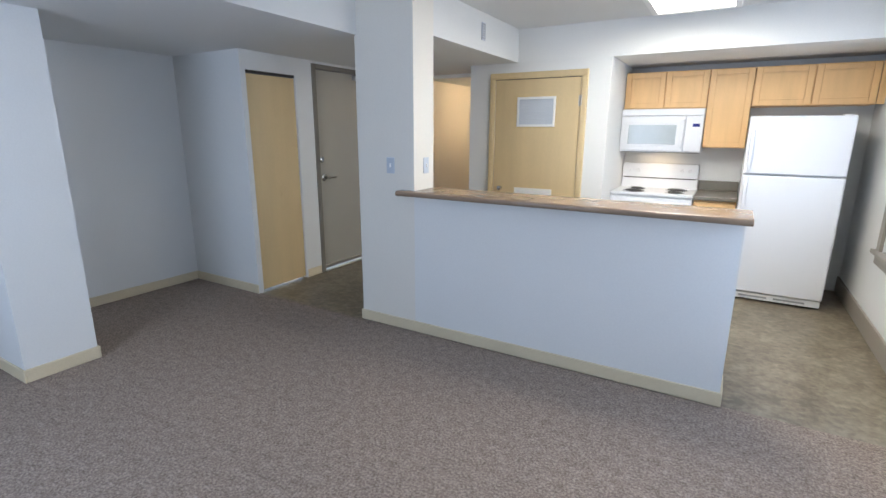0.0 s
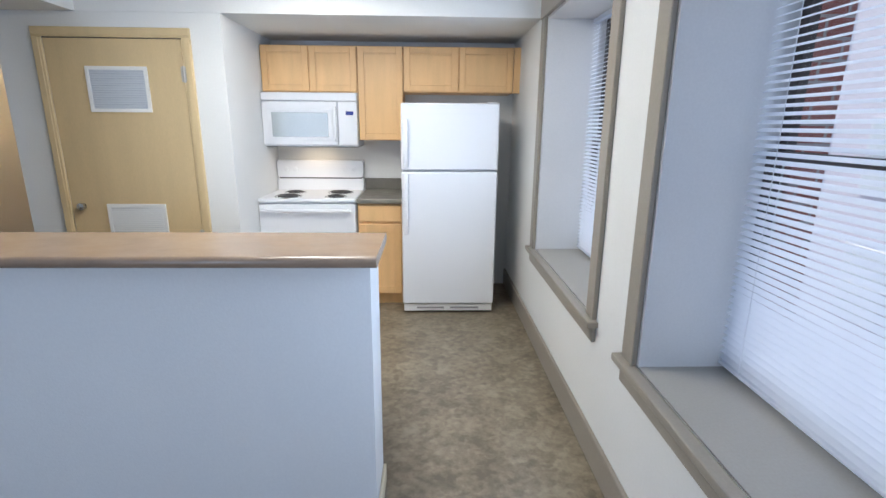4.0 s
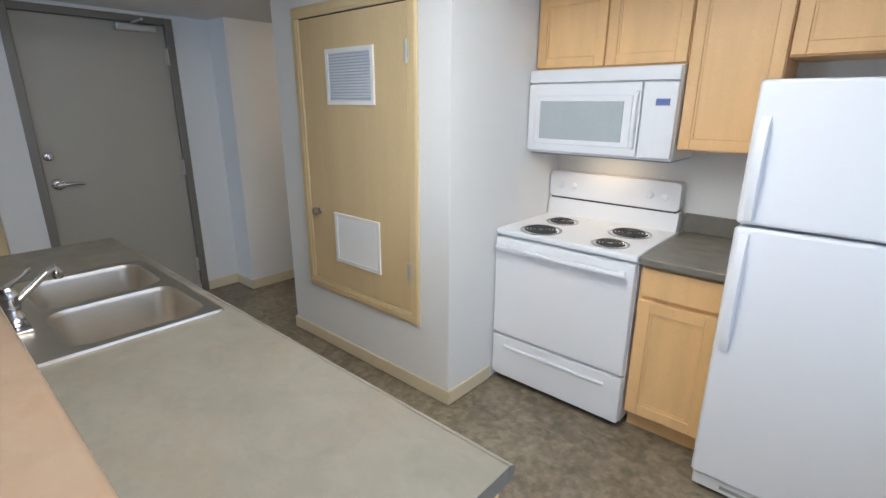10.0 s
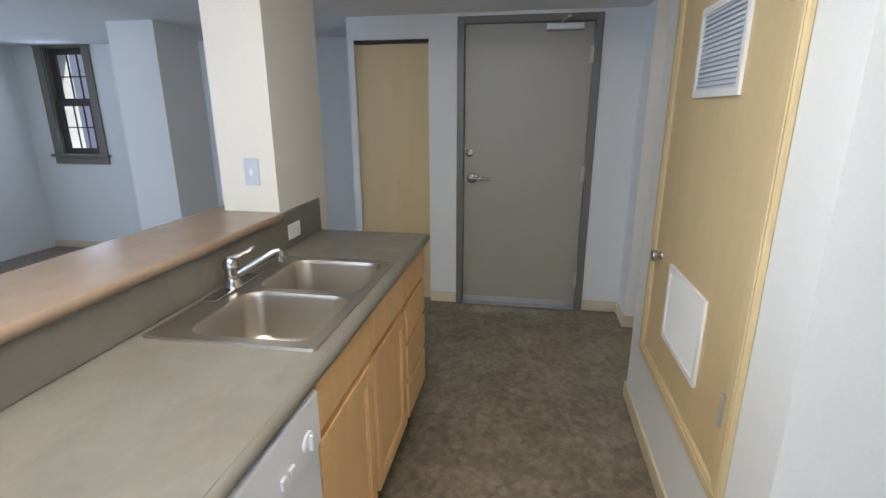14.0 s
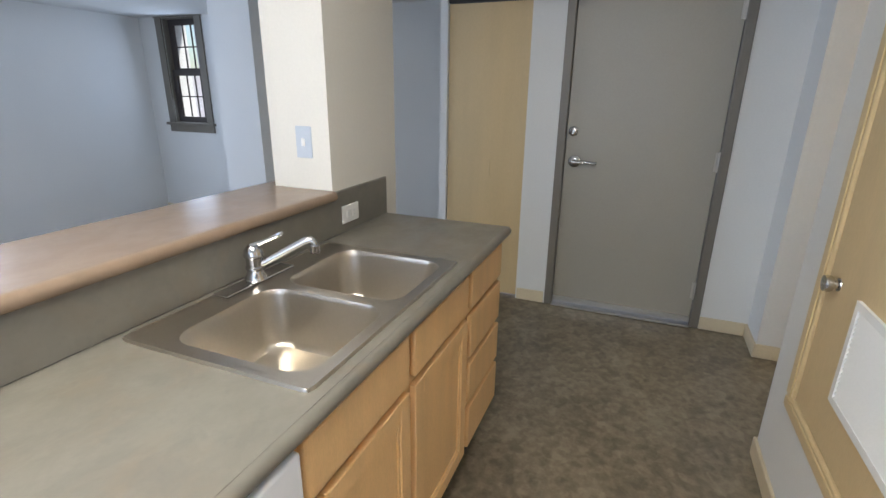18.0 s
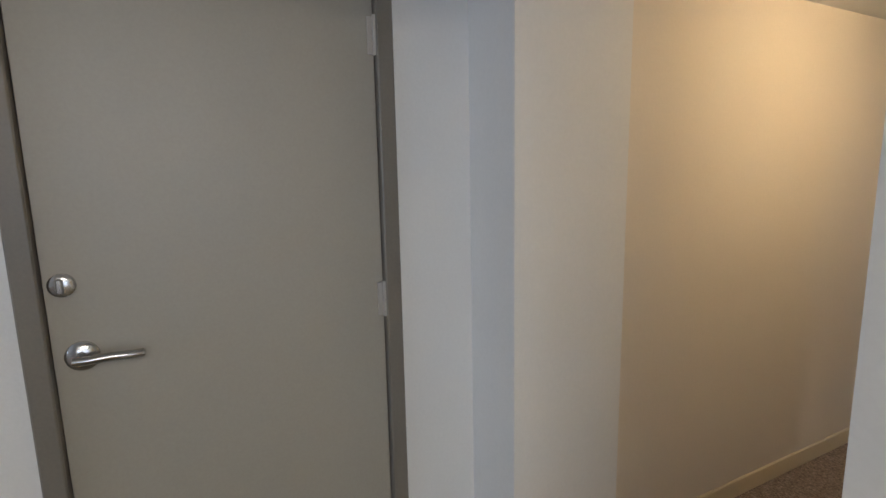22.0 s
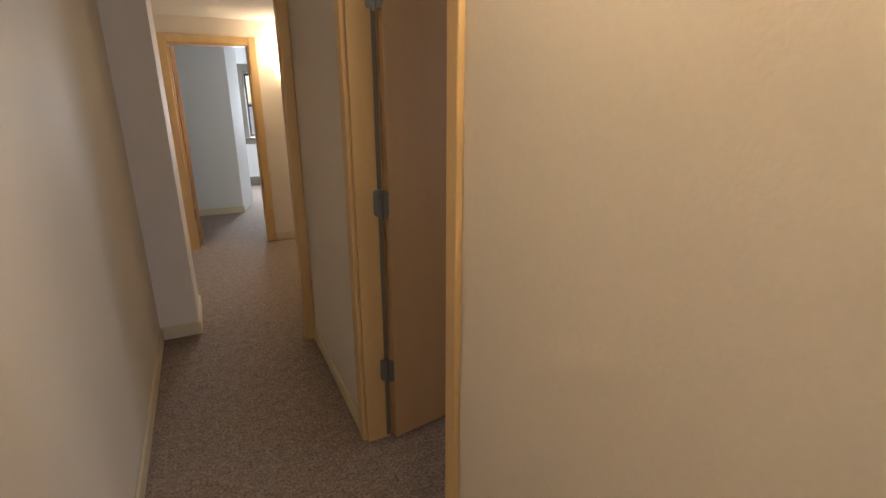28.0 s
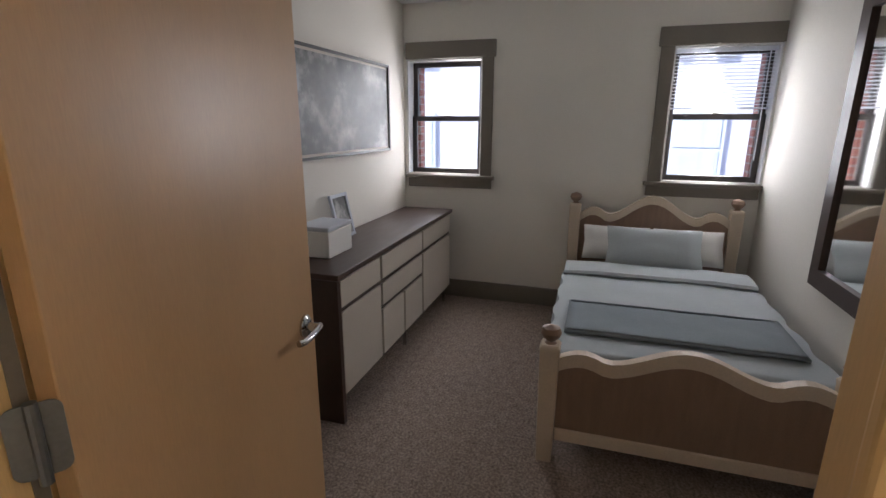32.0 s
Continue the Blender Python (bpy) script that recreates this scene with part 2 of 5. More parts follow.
def stone_pattern(name, base, light, warm, dark, scale, rough, gloss_vary=0.08, fleck=0.75, relief=0.06):
    """A printed stone look: cloudy base, warm stains, pale streaks and small dark flecks."""
    m = bpy.data.materials.new(name)
    m.use_nodes = True
    n, links = m.node_tree.nodes, m.node_tree.links
    b = n["Principled BSDF"]
    geo, mp = n.new("ShaderNodeNewGeometry"), n.new("ShaderNodeMapping")
    mp.inputs["Scale"].default_value = (scale, scale * 1.35, scale)
    mp.inputs["Rotation"].default_value = (0, 0, 0.5)
    links.new(geo.outputs["Position"], mp.inputs[0])

    def field(sc, detail, distort, low, high):
        t, r = n.new("ShaderNodeTexNoise"), n.new("ShaderNodeMapRange")
        t.inputs["Scale"].default_value, t.inputs["Detail"].default_value = sc, detail
        t.inputs["Distortion"].default_value, t.inputs["Roughness"].default_value = distort, 0.62
        r.inputs["From Min"].default_value, r.inputs["From Max"].default_value = low, high
        links.new(mp.outputs[0], t.inputs["Vector"])
        links.new(t.outputs[0], r.inputs["Value"])
        return r.outputs[0]

    last = None
    for color, amount, args in ((light, 0.75, (3.2, 6, 0.5, 0.40, 0.62)), (warm, 0.75, (1.9, 4, 0.6, 0.50, 0.66)), (light, fleck, (7.0, 4, 0.4, 0.50, 0.74)), (dark, fleck, (4.4, 4, 0.4, 0.50, 0.74)), (dark, fleck * 0.6, (14.0, 3, 0.2, 0.56, 0.76))):
        mix = n.new("ShaderNodeMix")
        mix.data_type = "RGBA"
        fac = n.new("ShaderNodeMath")
        fac.operation, fac.inputs[1].default_value = "MULTIPLY", amount
        links.new(field(*args), fac.inputs[0])
        links.new(fac.outputs[0], mix.inputs[0])
        if last is None:
            mix.inputs[6].default_value = (*base, 1)
        else:
            links.new(last, mix.inputs[6])
        mix.inputs[7].default_value = (*color, 1)
        last = mix.outputs[2]
    links.new(last, b.inputs["Base Color"])
    rr = n.new("ShaderNodeMapRange")
    rr.inputs["To Min"].default_value, rr.inputs["To Max"].default_value = rough - gloss_vary, rough + gloss_vary
    links.new(field(5.0, 3, 0.0, 0.3, 0.7), rr.inputs["Value"])
    links.new(rr.outputs[0], b.inputs["Roughness"])
    bp = n.new("ShaderNodeBump")
    bp.inputs["Strength"].default_value, bp.inputs["Distance"].default_value = relief, 0.002
    links.new(field(30.0, 3, 0.0, 0.3, 0.7), bp.inputs["Height"])
    links.new(bp.outputs[0], b.inputs["Normal"])
    return m




def pebble_vinyl(name, colors, cell, rough):
    """Sheet vinyl printed with small uneven chips of slate, in clouds of lighter and darker tone."""
    m = bpy.data.materials.new(name)
    m.use_nodes = True
    n, links = m.node_tree.nodes, m.node_tree.links
    b = n["Principled BSDF"]
    geo, warp, add = n.new("ShaderNodeNewGeometry"), n.new("ShaderNodeTexNoise"), n.new("ShaderNodeVectorMath")
    warp.inputs["Scale"].default_value, warp.inputs["Detail"].default_value = 16, 4
    add.operation = "MULTIPLY_ADD"
    add.inputs[1].default_value = (0.06, 0.06, 0.0)
    links.new(geo.outputs["Position"], warp.inputs["Vector"])
    links.new(warp.outputs[1], add.inputs[0])
    links.new(geo.outputs["Position"], add.inputs[2])
    tone = None
    for k, (size, weight) in enumerate(((cell, 0.13), (cell * 0.5, 0.13))):
        v, sep = n.new("ShaderNodeTexVoronoi"), n.new("ShaderNodeSeparateColor")
        v.voronoi_dimensions = "2D"
        v.feature = "SMOOTH_F1"
        v.inputs["Smoothness"].default_value = 0.7
        v.inputs["Scale"].default_value = 1 / size
        links.new(add.outputs[0], v.inputs["Vector"])
        links.new(v.outputs["Color"], sep.inputs[0])
        f = n.new("ShaderNodeMath")
        f.operation, f.inputs[1].default_value = "MULTIPLY", weight
        links.new(sep.outputs[0], f.inputs[0])
        if tone is None:
            tone = f.outputs[0]
        else:
            g = n.new("ShaderNodeMath")
            links.new(tone, g.inputs[0])
            links.new(f.outputs[0], g.inputs[1])
            tone = g.outputs[0]
    for sc, detail, weight in ((2.6, 3, 0.34), (26, 4, 0.34), (80, 3, 0.14)):
        t, f = n.new("ShaderNodeTexNoise"), n.new("ShaderNodeMath")
        t.inputs["Scale"].default_value, t.inputs["Detail"].default_value = sc, detail
        f.operation, f.inputs[1].default_value = "MULTIPLY_ADD", weight
        links.new(geo.outputs["Position"], t.inputs["Vector"])
        links.new(t.outputs[0], f.inputs[0])
        links.new(tone, f.inputs[2])
        tone = f.outputs[0]
    ramp = n.new("ShaderNodeValToRGB")
    e = ramp.color_ramp.elements
    e[0].position, e[0].color = 0.40, (*colors[0], 1)
    e[1].position, e[1].color = 0.70, (*colors[2], 1)
    e.new(0.54).color = (*colors[1], 1)
    links.new(tone, ramp.inputs[0])
    links.new(ramp.outputs[0], b.inputs["Base Color"])
    rr, bp = n.new("ShaderNodeMapRange"), n.new("ShaderNodeBump")
    rr.inputs["To Min"].default_value, rr.inputs["To Max"].default_value = rough - 0.06, rough + 0.08
    links.new(tone, rr.inputs["Value"])
    links.new(rr.outputs[0], b.inputs["Roughness"])
    bp.inputs["Strength"].default_value, bp.inputs["Distance"].default_value = 0.12, 0.002
    links.new(tone, bp.inputs["Height"])
    links.new(bp.outputs[0], b.inputs["Normal"])
    return m


M["vinyl"] = pebble_vinyl("slate_chip_vinyl", ((0.128, 0.101, 0.067), (0.205, 0.168, 0.114), (0.300, 0.255, 0.180)), 0.055, 0.33)
M["counter"] = stone_pattern("grey_laminate", (0.175, 0.160, 0.132), (0.205, 0.190, 0.158), (0.195, 0.160, 0.118), (0.150, 0.140, 0.120), 1.8, 0.36)
M["bar"] = stone_pattern("tan_laminate", (0.262, 0.187, 0.130), (0.285, 0.208, 0.148), (0.270, 0.182, 0.118), (0.238, 0.172, 0.121), 1.8, 0.24, 0.02, relief=0.008)
M["switch_plate"] = material("pale_plate", (0.52, 0.57, 0.63), 0.4, vary=0.02)
M["taupe_light"] = material("taupe_casing", (0.30, 0.27, 0.225), 0.45, vary=0.05, scale=3)
M["reveal"] = material("reveal_paint", (0.66, 0.66, 0.66), 0.5, vary=0.03, scale=2)
M["sash"] = material("bronze_sash", (0.055, 0.045, 0.04), 0.4, vary=0.1)
M["frame_paint"] = material("taupe_frame_paint", (0.185, 0.168, 0.140), 0.4, vary=0.05, scale=3)
M["aluminium"] = material("aluminium", (0.60, 0.60, 0.58), 0.35, metal=1.0, vary=0.05)
M["hinge_grey"] = material("grey_hinge", (0.20, 0.21, 0.21), 0.35, metal=0.8, vary=0.08)
# bluish copy of the white slats: shade on the upper grille put into colour
M["grille_slat_shaded"] = material("grille_slat_shaded", (0.62, 0.655, 0.70), 0.45, vary=0.02)
M["hinge_tan"] = material("satin_hinge", (0.50, 0.48, 0.44), 0.42, metal=0.5, vary=0.05)
M["coil_grey"] = material("coil_element", (0.05, 0.05, 0.05), 0.5, vary=0.15)
M["hood_grey"] = material("hood_underside", (0.32, 0.32, 0.31), 0.5, vary=0.05)
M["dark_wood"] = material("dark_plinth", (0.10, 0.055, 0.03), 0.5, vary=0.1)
M["cream_paint"] = material("cream_paint", (0.62, 0.52, 0.40), 0.5, vary=0.06, scale=4)
M["brown_wood"] = material("brown_panel", (0.27, 0.18, 0.125), 0.45, vary=0.12, scale=5, stretch=(1, 6, 1))
M["dark_brown"] = material("dark_brown_veneer", (0.050, 0.028, 0.020), 0.4, vary=0.15, scale=4, stretch=(1, 6, 6))
M["pale_front"] = material("pale_front", (0.55, 0.50, 0.43), 0.55, vary=0.03, scale=2)
M["white_cloth"] = material("white_cotton", (0.70, 0.69, 0.67), 0.9, vary=0.03, bump=0.3, bump_scale=60)
M["duvet_cloth"] = material("grey_duvet", (0.40, 0.43, 0.44), 0.9, vary=0.04, scale=3, bump=0.3, bump_scale=40)
M["throw_cloth"] = material("grey_throw", (0.22, 0.25, 0.27), 0.95, vary=0.06, scale=12, bump=0.5, bump_scale=220)
M["art"] = patchy("abstract_print", ((0.02, 0.022, 0.023), (0.09, 0.095, 0.095), (0.46, 0.46, 0.44)), (3.0, 9), 0.5, 0, 1, 0.2, (0.40, 0.62))
M["mirror"] = material("mirror_glass", (0.86, 0.87, 0.87), 0.02, metal=1.0, vary=0.0)
M["asphalt"] = material("asphalt", (0.12, 0.12, 0.12), 0.9, vary=0.2, scale=0.6, fine=20)
M["pale_stone"] = material("pale_stone", (0.55, 0.55, 0.58), 0.8, vary=0.05)
M["pale_blind"] = material("pale_blind", (0.75, 0.78, 0.80), 0.6, vary=0.04)


def brick_material(name, a, b, mortar):
    m = bpy.data.materials.new(name)
    m.use_nodes = True
    n, links = m.node_tree.nodes, m.node_tree.links
    geo, sep, com, tex = (n.new(k) for k in ("ShaderNodeNewGeometry", "ShaderNodeSeparateXYZ", "ShaderNodeCombineXYZ", "ShaderNodeTexBrick"))
    add = n.new("ShaderNodeMath")
    links.new(geo.outputs["Position"], sep.inputs[0])
    links.new(sep.outputs[0], add.inputs[0])
    links.new(sep.outputs[1], add.inputs[1])
    links.new(add.outputs[0], com.inputs[0])
    links.new(sep.outputs[2], com.inputs[1])
    links.new(com.outputs[0], tex.inputs["Vector"])
    tex.inputs["Scale"].default_value = 4.0
    tex.inputs["Color1"].default_value, tex.inputs["Color2"].default_value, tex.inputs["Mortar"].default_value = (*a, 1), (*b, 1), (*mortar, 1)
    links.new(tex.outputs[0], n["Principled BSDF"].inputs["Base Color"])
    n["Principled BSDF"].inputs["Roughness"].default_value = 0.85
    return m


M["brick"] = brick_material("red_brick", (0.30, 0.10, 0.08), (0.36, 0.15, 0.12), (0.40, 0.36, 0.34))
M["grey_brick"] = brick_material("grey_brick", (0.52, 0.50, 0.53), (0.58, 0.56, 0.59), (0.48, 0.48, 0.50))
M["pale_brick"] = brick_material("pale_brick", (0.76, 0.70, 0.76), (0.80, 0.74, 0.80), (0.74, 0.72, 0.76))
M["white_stone"] = material("white_frame", (0.80, 0.80, 0.82), 0.7, vary=0.03)
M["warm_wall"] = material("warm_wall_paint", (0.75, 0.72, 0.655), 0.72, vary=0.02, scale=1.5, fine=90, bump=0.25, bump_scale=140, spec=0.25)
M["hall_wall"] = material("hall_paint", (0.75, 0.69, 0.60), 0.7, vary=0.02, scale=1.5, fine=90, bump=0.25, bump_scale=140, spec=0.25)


def translucent(name, color, through):
    """A thin sheet that lets part of the light through."""
    m = bpy.data.materials.new(name)
    m.use_nodes = True
    n, links = m.node_tree.nodes, m.node_tree.links
    mix, tr = n.new("ShaderNodeMixShader"), n.new("ShaderNodeBsdfTranslucent")
    b = n["Principled BSDF"]
    b.inputs["Base Color"].default_value, b.inputs["Roughness"].default_value = (*color, 1), 0.45
    tr.inputs["Color"].default_value = (*color, 1)
    mix.inputs[0].default_value = through
    links.new(b.outputs[0], mix.inputs[1])
    links.new(tr.outputs[0], mix.inputs[2])
    links.new(mix.outputs[0], n["Material Output"].inputs[0])
    return m


M["blind"] = translucent("white_blind_slat", (0.86, 0.88, 0.92), 0.45)

# ---- mesh helpers ----

def box(bm, x0, x1, y0, y1, z0, z1, bevel=0.0, seg=1):
    m = Matrix.Translation(((x0 + x1) / 2, (y0 + y1) / 2, (z0 + z1) / 2)) @ Matrix.Diagonal((abs(x1 - x0), abs(y1 - y0), abs(z1 - z0), 1))
    vs = bmesh.ops.create_cube(bm, size=1, matrix=m)["verts"]
    if bevel:
        es = list({e for v in vs for e in v.link_edges})
        bmesh.ops.bevel(bm, geom=es, offset=bevel, segments=seg, affect="EDGES", profile=0.5)
    return vs


def boxes(*specs, bevel=0.0, seg=1):
    bm = bmesh.new()
    for sp in specs:
        box(bm, *sp, bevel=bevel, seg=seg)
    return bm


def rod(bm, p, q, r, seg=12, r2=None):
    p, q = Vector(p), Vector(q)
    d = q - p
    m = Matrix.Translation((p + q) / 2) @ d.to_track_quat("Z", "Y").to_matrix().to_4x4()
    bmesh.ops.create_cone(bm, cap_ends=True, segments=seg, radius1=r, radius2=r if r2 is None else r2, depth=d.length, matrix=m)
    return bm


def tube(bm, points, r, seg=10):
    """A bent round bar through the points."""
    rings = []
    pts = [Vector(p) for p in points]
    for i, p in enumerate(pts):
        d = (pts[min(i + 1, len(pts) - 1)] - pts[max(i - 1, 0)]).normalized()
        side = d.orthogonal().normalized() if not rings else (rings[-1][1] - d * rings[-1][1].dot(d)).normalized()
        up = d.cross(side)
        rings.append(([bm.verts.new(p + r * (math.cos(a) * side + math.sin(a) * up)) for a in (2 * math.pi * k / seg for k in range(seg))], side))
    for (a, _), (b, _) in zip(rings, rings[1:]):
        for k in range(seg):
            bm.faces.new((a[k], a[(k + 1) % seg], b[(k + 1) % seg], b[k]))
    bm.faces.new(rings[0][0][::-1])
    bm.faces.new(rings[-1][0])
    return bm


def lathe(bm, profile, at=(0, 0, 0), seg=24, m=None):
    """Turns (radius, height) pairs round the z axis."""
    rings = []
    for r, z in profile:
        ring = [bm.verts.new((r * math.cos(2 * math.pi * k / seg), r * math.sin(2 * math.pi * k / seg), z)) for k in range(seg)]
        rings.append(ring)
    for a, b in zip(rings, rings[1:]):
        for k in range(seg):
            bm.faces.new((a[k], a[(k + 1) % seg], b[(k + 1) % seg], b[k]))
    bm.faces.new(rings[0][::-1])
    bm.faces.new(rings[-1])
    vs = [v for ring in rings for v in ring]
    bmesh.ops.transform(bm, matrix=Matrix.Translation(at) @ (m or Matrix()), verts=vs)
    return bm


def mesh_of(name, bm, mat, smooth=False):
    bmesh.ops.recalc_face_normals(bm, faces=bm.faces)
    me = bpy.data.meshes.new(name)
    bm.to_mesh(me)
    bm.free()
    me.materials.append(M[mat] if isinstance(mat, str) else mat)
    if smooth:
        for p in me.polygons:
            p.use_smooth = True
        me.set_sharp_from_angle(angle=radians(40))
    return me


def solid(name, bm, mat, label="", category="", kind="", group="", smooth=False):
    """A top-level thing of one mesh."""
    return tagged(new(name, mesh_of(name, bm, mat, smooth)), label, category, group, kind)


def part(name, bm, mat, parent, label="", smooth=False):
    ob = new(name, mesh_of(name, bm, mat, smooth))
    ob.parent = parent
    if parent.parent is None:
        ob.matrix_parent_inverse = parent.matrix_basis.inverted()
    if smooth:
        wn_mod = ob.modifiers.new("normals", "WEIGHTED_NORMAL")
        wn_mod.keep_sharp = True
    if label:
        ob["label"] = label
    return ob


def thing(name, at, label, category, group="", kind=""):
    """An empty at the base of a thing, to hold its parts; parts are given in world coordinates."""
    ob = new(name)
    ob.empty_display_size = 0.1
    ob.matrix_basis = Matrix.Translation(at)
    return tagged(ob, label, category, group, kind)


def wall(name, specs, label="white painted wall", paint="wall"):
    return solid(name, boxes(*specs), paint, label, "wall", "structure")

def loft(bm, loops, cap0=True, cap1=True):
    rings = [[bm.verts.new(p) for p in loop] for loop in loops]
    n = len(rings[0])
    for a, b in zip(rings, rings[1:]):
        for k in range(n):
            bm.faces.new((a[k], a[(k + 1) % n], b[(k + 1) % n], b[k]))
    if cap0:
        bm.faces.new(rings[0][::-1])
    if cap1:
        bm.faces.new(rings[-1])
    return bm


def rrect(x0, x1, y0, y1, r, z, n=5):
    """A rounded rectangle at height z."""
    out = []
    for cx, cy, a0 in ((x1 - r, y1 - r, 0), (x0 + r, y1 - r, 90), (x0 + r, y0 + r, 180), (x1 - r, y0 + r, 270)):
        for k in range(n + 1):
            a = radians(a0 + 90 * k / n)
            out.append((cx + r * math.cos(a), cy + r * math.sin(a), z))
    return out


def turned(bm, m):
    bmesh.ops.transform(bm, matrix=m, verts=bm.verts)
    return bm


def prism(points, z0, z1):
    """An upright block over a plan outline."""
    return loft(bmesh.new(), [[(x, y, z) for x, y in points] for z in (z0, z1)])


def ring(bm, o, i, d0, d1, axis):
    """A flat frame between two rectangles o and i = (u0, u1, v0, v1), d0..d1 thick along axis."""
    def corners(r, d):
        u0, u1, v0, v1 = r
        put = {"x": lambda u, v: (d, u, v), "y": lambda u, v: (u, d, v), "z": lambda u, v: (u, v, d)}[axis]
        return [bm.verts.new(put(u, v)) for u, v in ((u0, v0), (u1, v0), (u1, v1), (u0, v1))]
    loops = [corners(o, d0), corners(o, d1), corners(i, d1), corners(i, d0)]
    for a, b in zip(loops, loops[1:] + loops[:1]):
        for k in range(4):
            bm.faces.new((a[k], a[(k + 1) % 4], b[(k + 1) % 4], b[k]))
    return bm


def pierced(axis, p0, p1, a0, a1, z0, z1, gaps):
    """One connected wall across axis between p0 and p1 that runs a0..a1, with openings (a, b, low, high) through it."""
    bm = bmesh.new()
    us = sorted({a0, a1, *[g[0] for g in gaps], *[g[1] for g in gaps]})
    zs = sorted({z0, z1, *[max(z0, g[2]) for g in gaps], *[min(z1, g[3]) for g in gaps]})
    open_cell = lambda u, z: any(g[0] < u < g[1] and g[2] < z < g[3] for g in gaps)
    full = {(i, k) for i in range(len(us) - 1) for k in range(len(zs) - 1) if not open_cell((us[i] + us[i + 1]) / 2, (zs[k] + zs[k + 1]) / 2)}
    verts = {}

    def v(d, i, k):
        key = (d, i, k)
        if key not in verts:
            p = (p0, p1)[d]
            verts[key] = bm.verts.new((p, us[i], zs[k]) if axis == "x" else (us[i], p, zs[k]))
        return verts[key]

    for i, k in full:
        for d in (0, 1):
            bm.faces.new((v(d, i, k), v(d, i + 1, k), v(d, i + 1, k + 1), v(d, i, k + 1)))
        for di, dk, e in ((-1, 0, ((i, k), (i, k + 1))), (1, 0, ((i + 1, k), (i + 1, k + 1))), (0, -1, ((i, k), (i + 1, k))), (0, 1, ((i, k + 1), (i + 1, k + 1)))):
            if (i + di, k + dk) not in full:
                (a, b), (c, q) = e
                bm.faces.new((v(0, a, b), v(0, c, q), v(1, c, q), v(1, a, b)))
    return bm


def pierced_wall(name, axis, p0, p1, a0, a1, z0, z1, gaps, mat="wall", label="white painted wall"):
    return solid(name, pierced(axis, p0, p1, a0, a1, z0, z1, gaps), mat, label, "wall", "structure")


# ---- plan ----
EAST, ENTRY, SOUTH, WEST = 2.30, -2.455, -6.0, -3.40
BACK, CORNER, JOG = 1.03, -1.25, -2.185
HALL_W, HALL_E, HALL_START, HALL_END = -2.20, -1.32, 0.61, 6.40
HALL_NIB = -1.425
CEIL, LOW, HALL_CEIL = 2.49, 2.18, 2.14
BED_S, BED_N, BED_W = 1.16, 3.82, -1.21
DOOR_A, DOOR_B = 2.09, 2.958
W1 = (-1.38, -0.19, 0.655, 2.15)
W2 = (-3.30, -1.895, 0.655, 2.15)
B1 = (3.165, 3.795, 1.055, 1.96)
B2 = (1.165, 1.815, 1.06, 1.985)
LW = (-1.59, -0.36, 0.965, 2.07)
SW = (-5.64, -5.155, 1.07, 2.168)
FW = (-1.09, -0.50, 0.80, 1.82)

# floors
solid("floor_living", boxes((WEST - 0.1, EAST + 0.02, SOUTH - 0.1, -1.94, -0.1, 0.0), (1.37, EAST + 0.02, -1.94, -1.915, -0.1, 0.0)), "carpet", "brown-grey cut pile carpet in the living room", "carpet", "structure")
solid("floor_kitchen", boxes((ENTRY - 0.2, 1.37, -1.94, 0.50, -0.1, -0.002), (1.37, EAST + 0.02, -1.915, 0.50, -0.1, -0.002), (0.1, EAST + 0.02, 0.50, BACK + 0.1, -0.1, -0.002)), "vinyl", "mottled brown-grey sheet vinyl floor", "floor", "structure")
for nm, sp in (("floor_hall", (HALL_W - 0.1, CORNER, 0.50, HALL_END, -0.1, 0.0)), ("floor_bedroom", (CORNER, EAST + 0.02, BED_S - 0.05, BED_N + 0.1, -0.1, 0.0)), ("floor_far_bedroom", (-3.2, 1.4, HALL_END, 10.3, -0.1, 0.0)), ("floor_nook", (CORNER, -0.3, 3.92, HALL_END, -0.1, 0.0))):
    solid(nm, boxes(sp), "carpet", "brown-grey cut pile carpet", "carpet", "structure")

# ceilings
solid("ceiling_high", boxes((-1.19, EAST + 0.4, SOUTH - 0.3, -1.90, CEIL, CEIL + 0.1), (-0.72, EAST + 0.4, -1.90, 0.0, CEIL, CEIL + 0.1)), "ceiling", "white painted ceiling of the kitchen and living room", "ceiling", "structure")
solid("ceiling_low", boxes((WEST - 0.2, -1.19, SOUTH - 0.3, -1.90, LOW, CEIL + 0.1), (WEST - 0.2, -0.72, -1.90, 0.0, LOW, CEIL + 0.1), (HALL_W - 0.3, CORNER, 0.0, HALL_START, LOW, CEIL + 0.1), (HALL_W - 0.3, BED_W, HALL_START, HALL_END, HALL_CEIL, CEIL + 0.1), (BED_W, -0.3, 3.94, HALL_END, HALL_CEIL, CEIL + 0.1)), "ceiling", "lowered white ceiling over entry and hall", "ceiling", "structure")
solid("ceiling_bedroom", boxes((BED_W, EAST + 0.4, BED_S - 0.05, BED_N + 0.1, CEIL - 0.12, CEIL), (-3.2, 1.8, HALL_END + 0.12, 10.6, CEIL, CEIL + 0.1)), "ceiling", "white bedroom ceiling", "ceiling", "structure")

# walls


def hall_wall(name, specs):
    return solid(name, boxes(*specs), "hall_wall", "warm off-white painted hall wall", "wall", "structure")


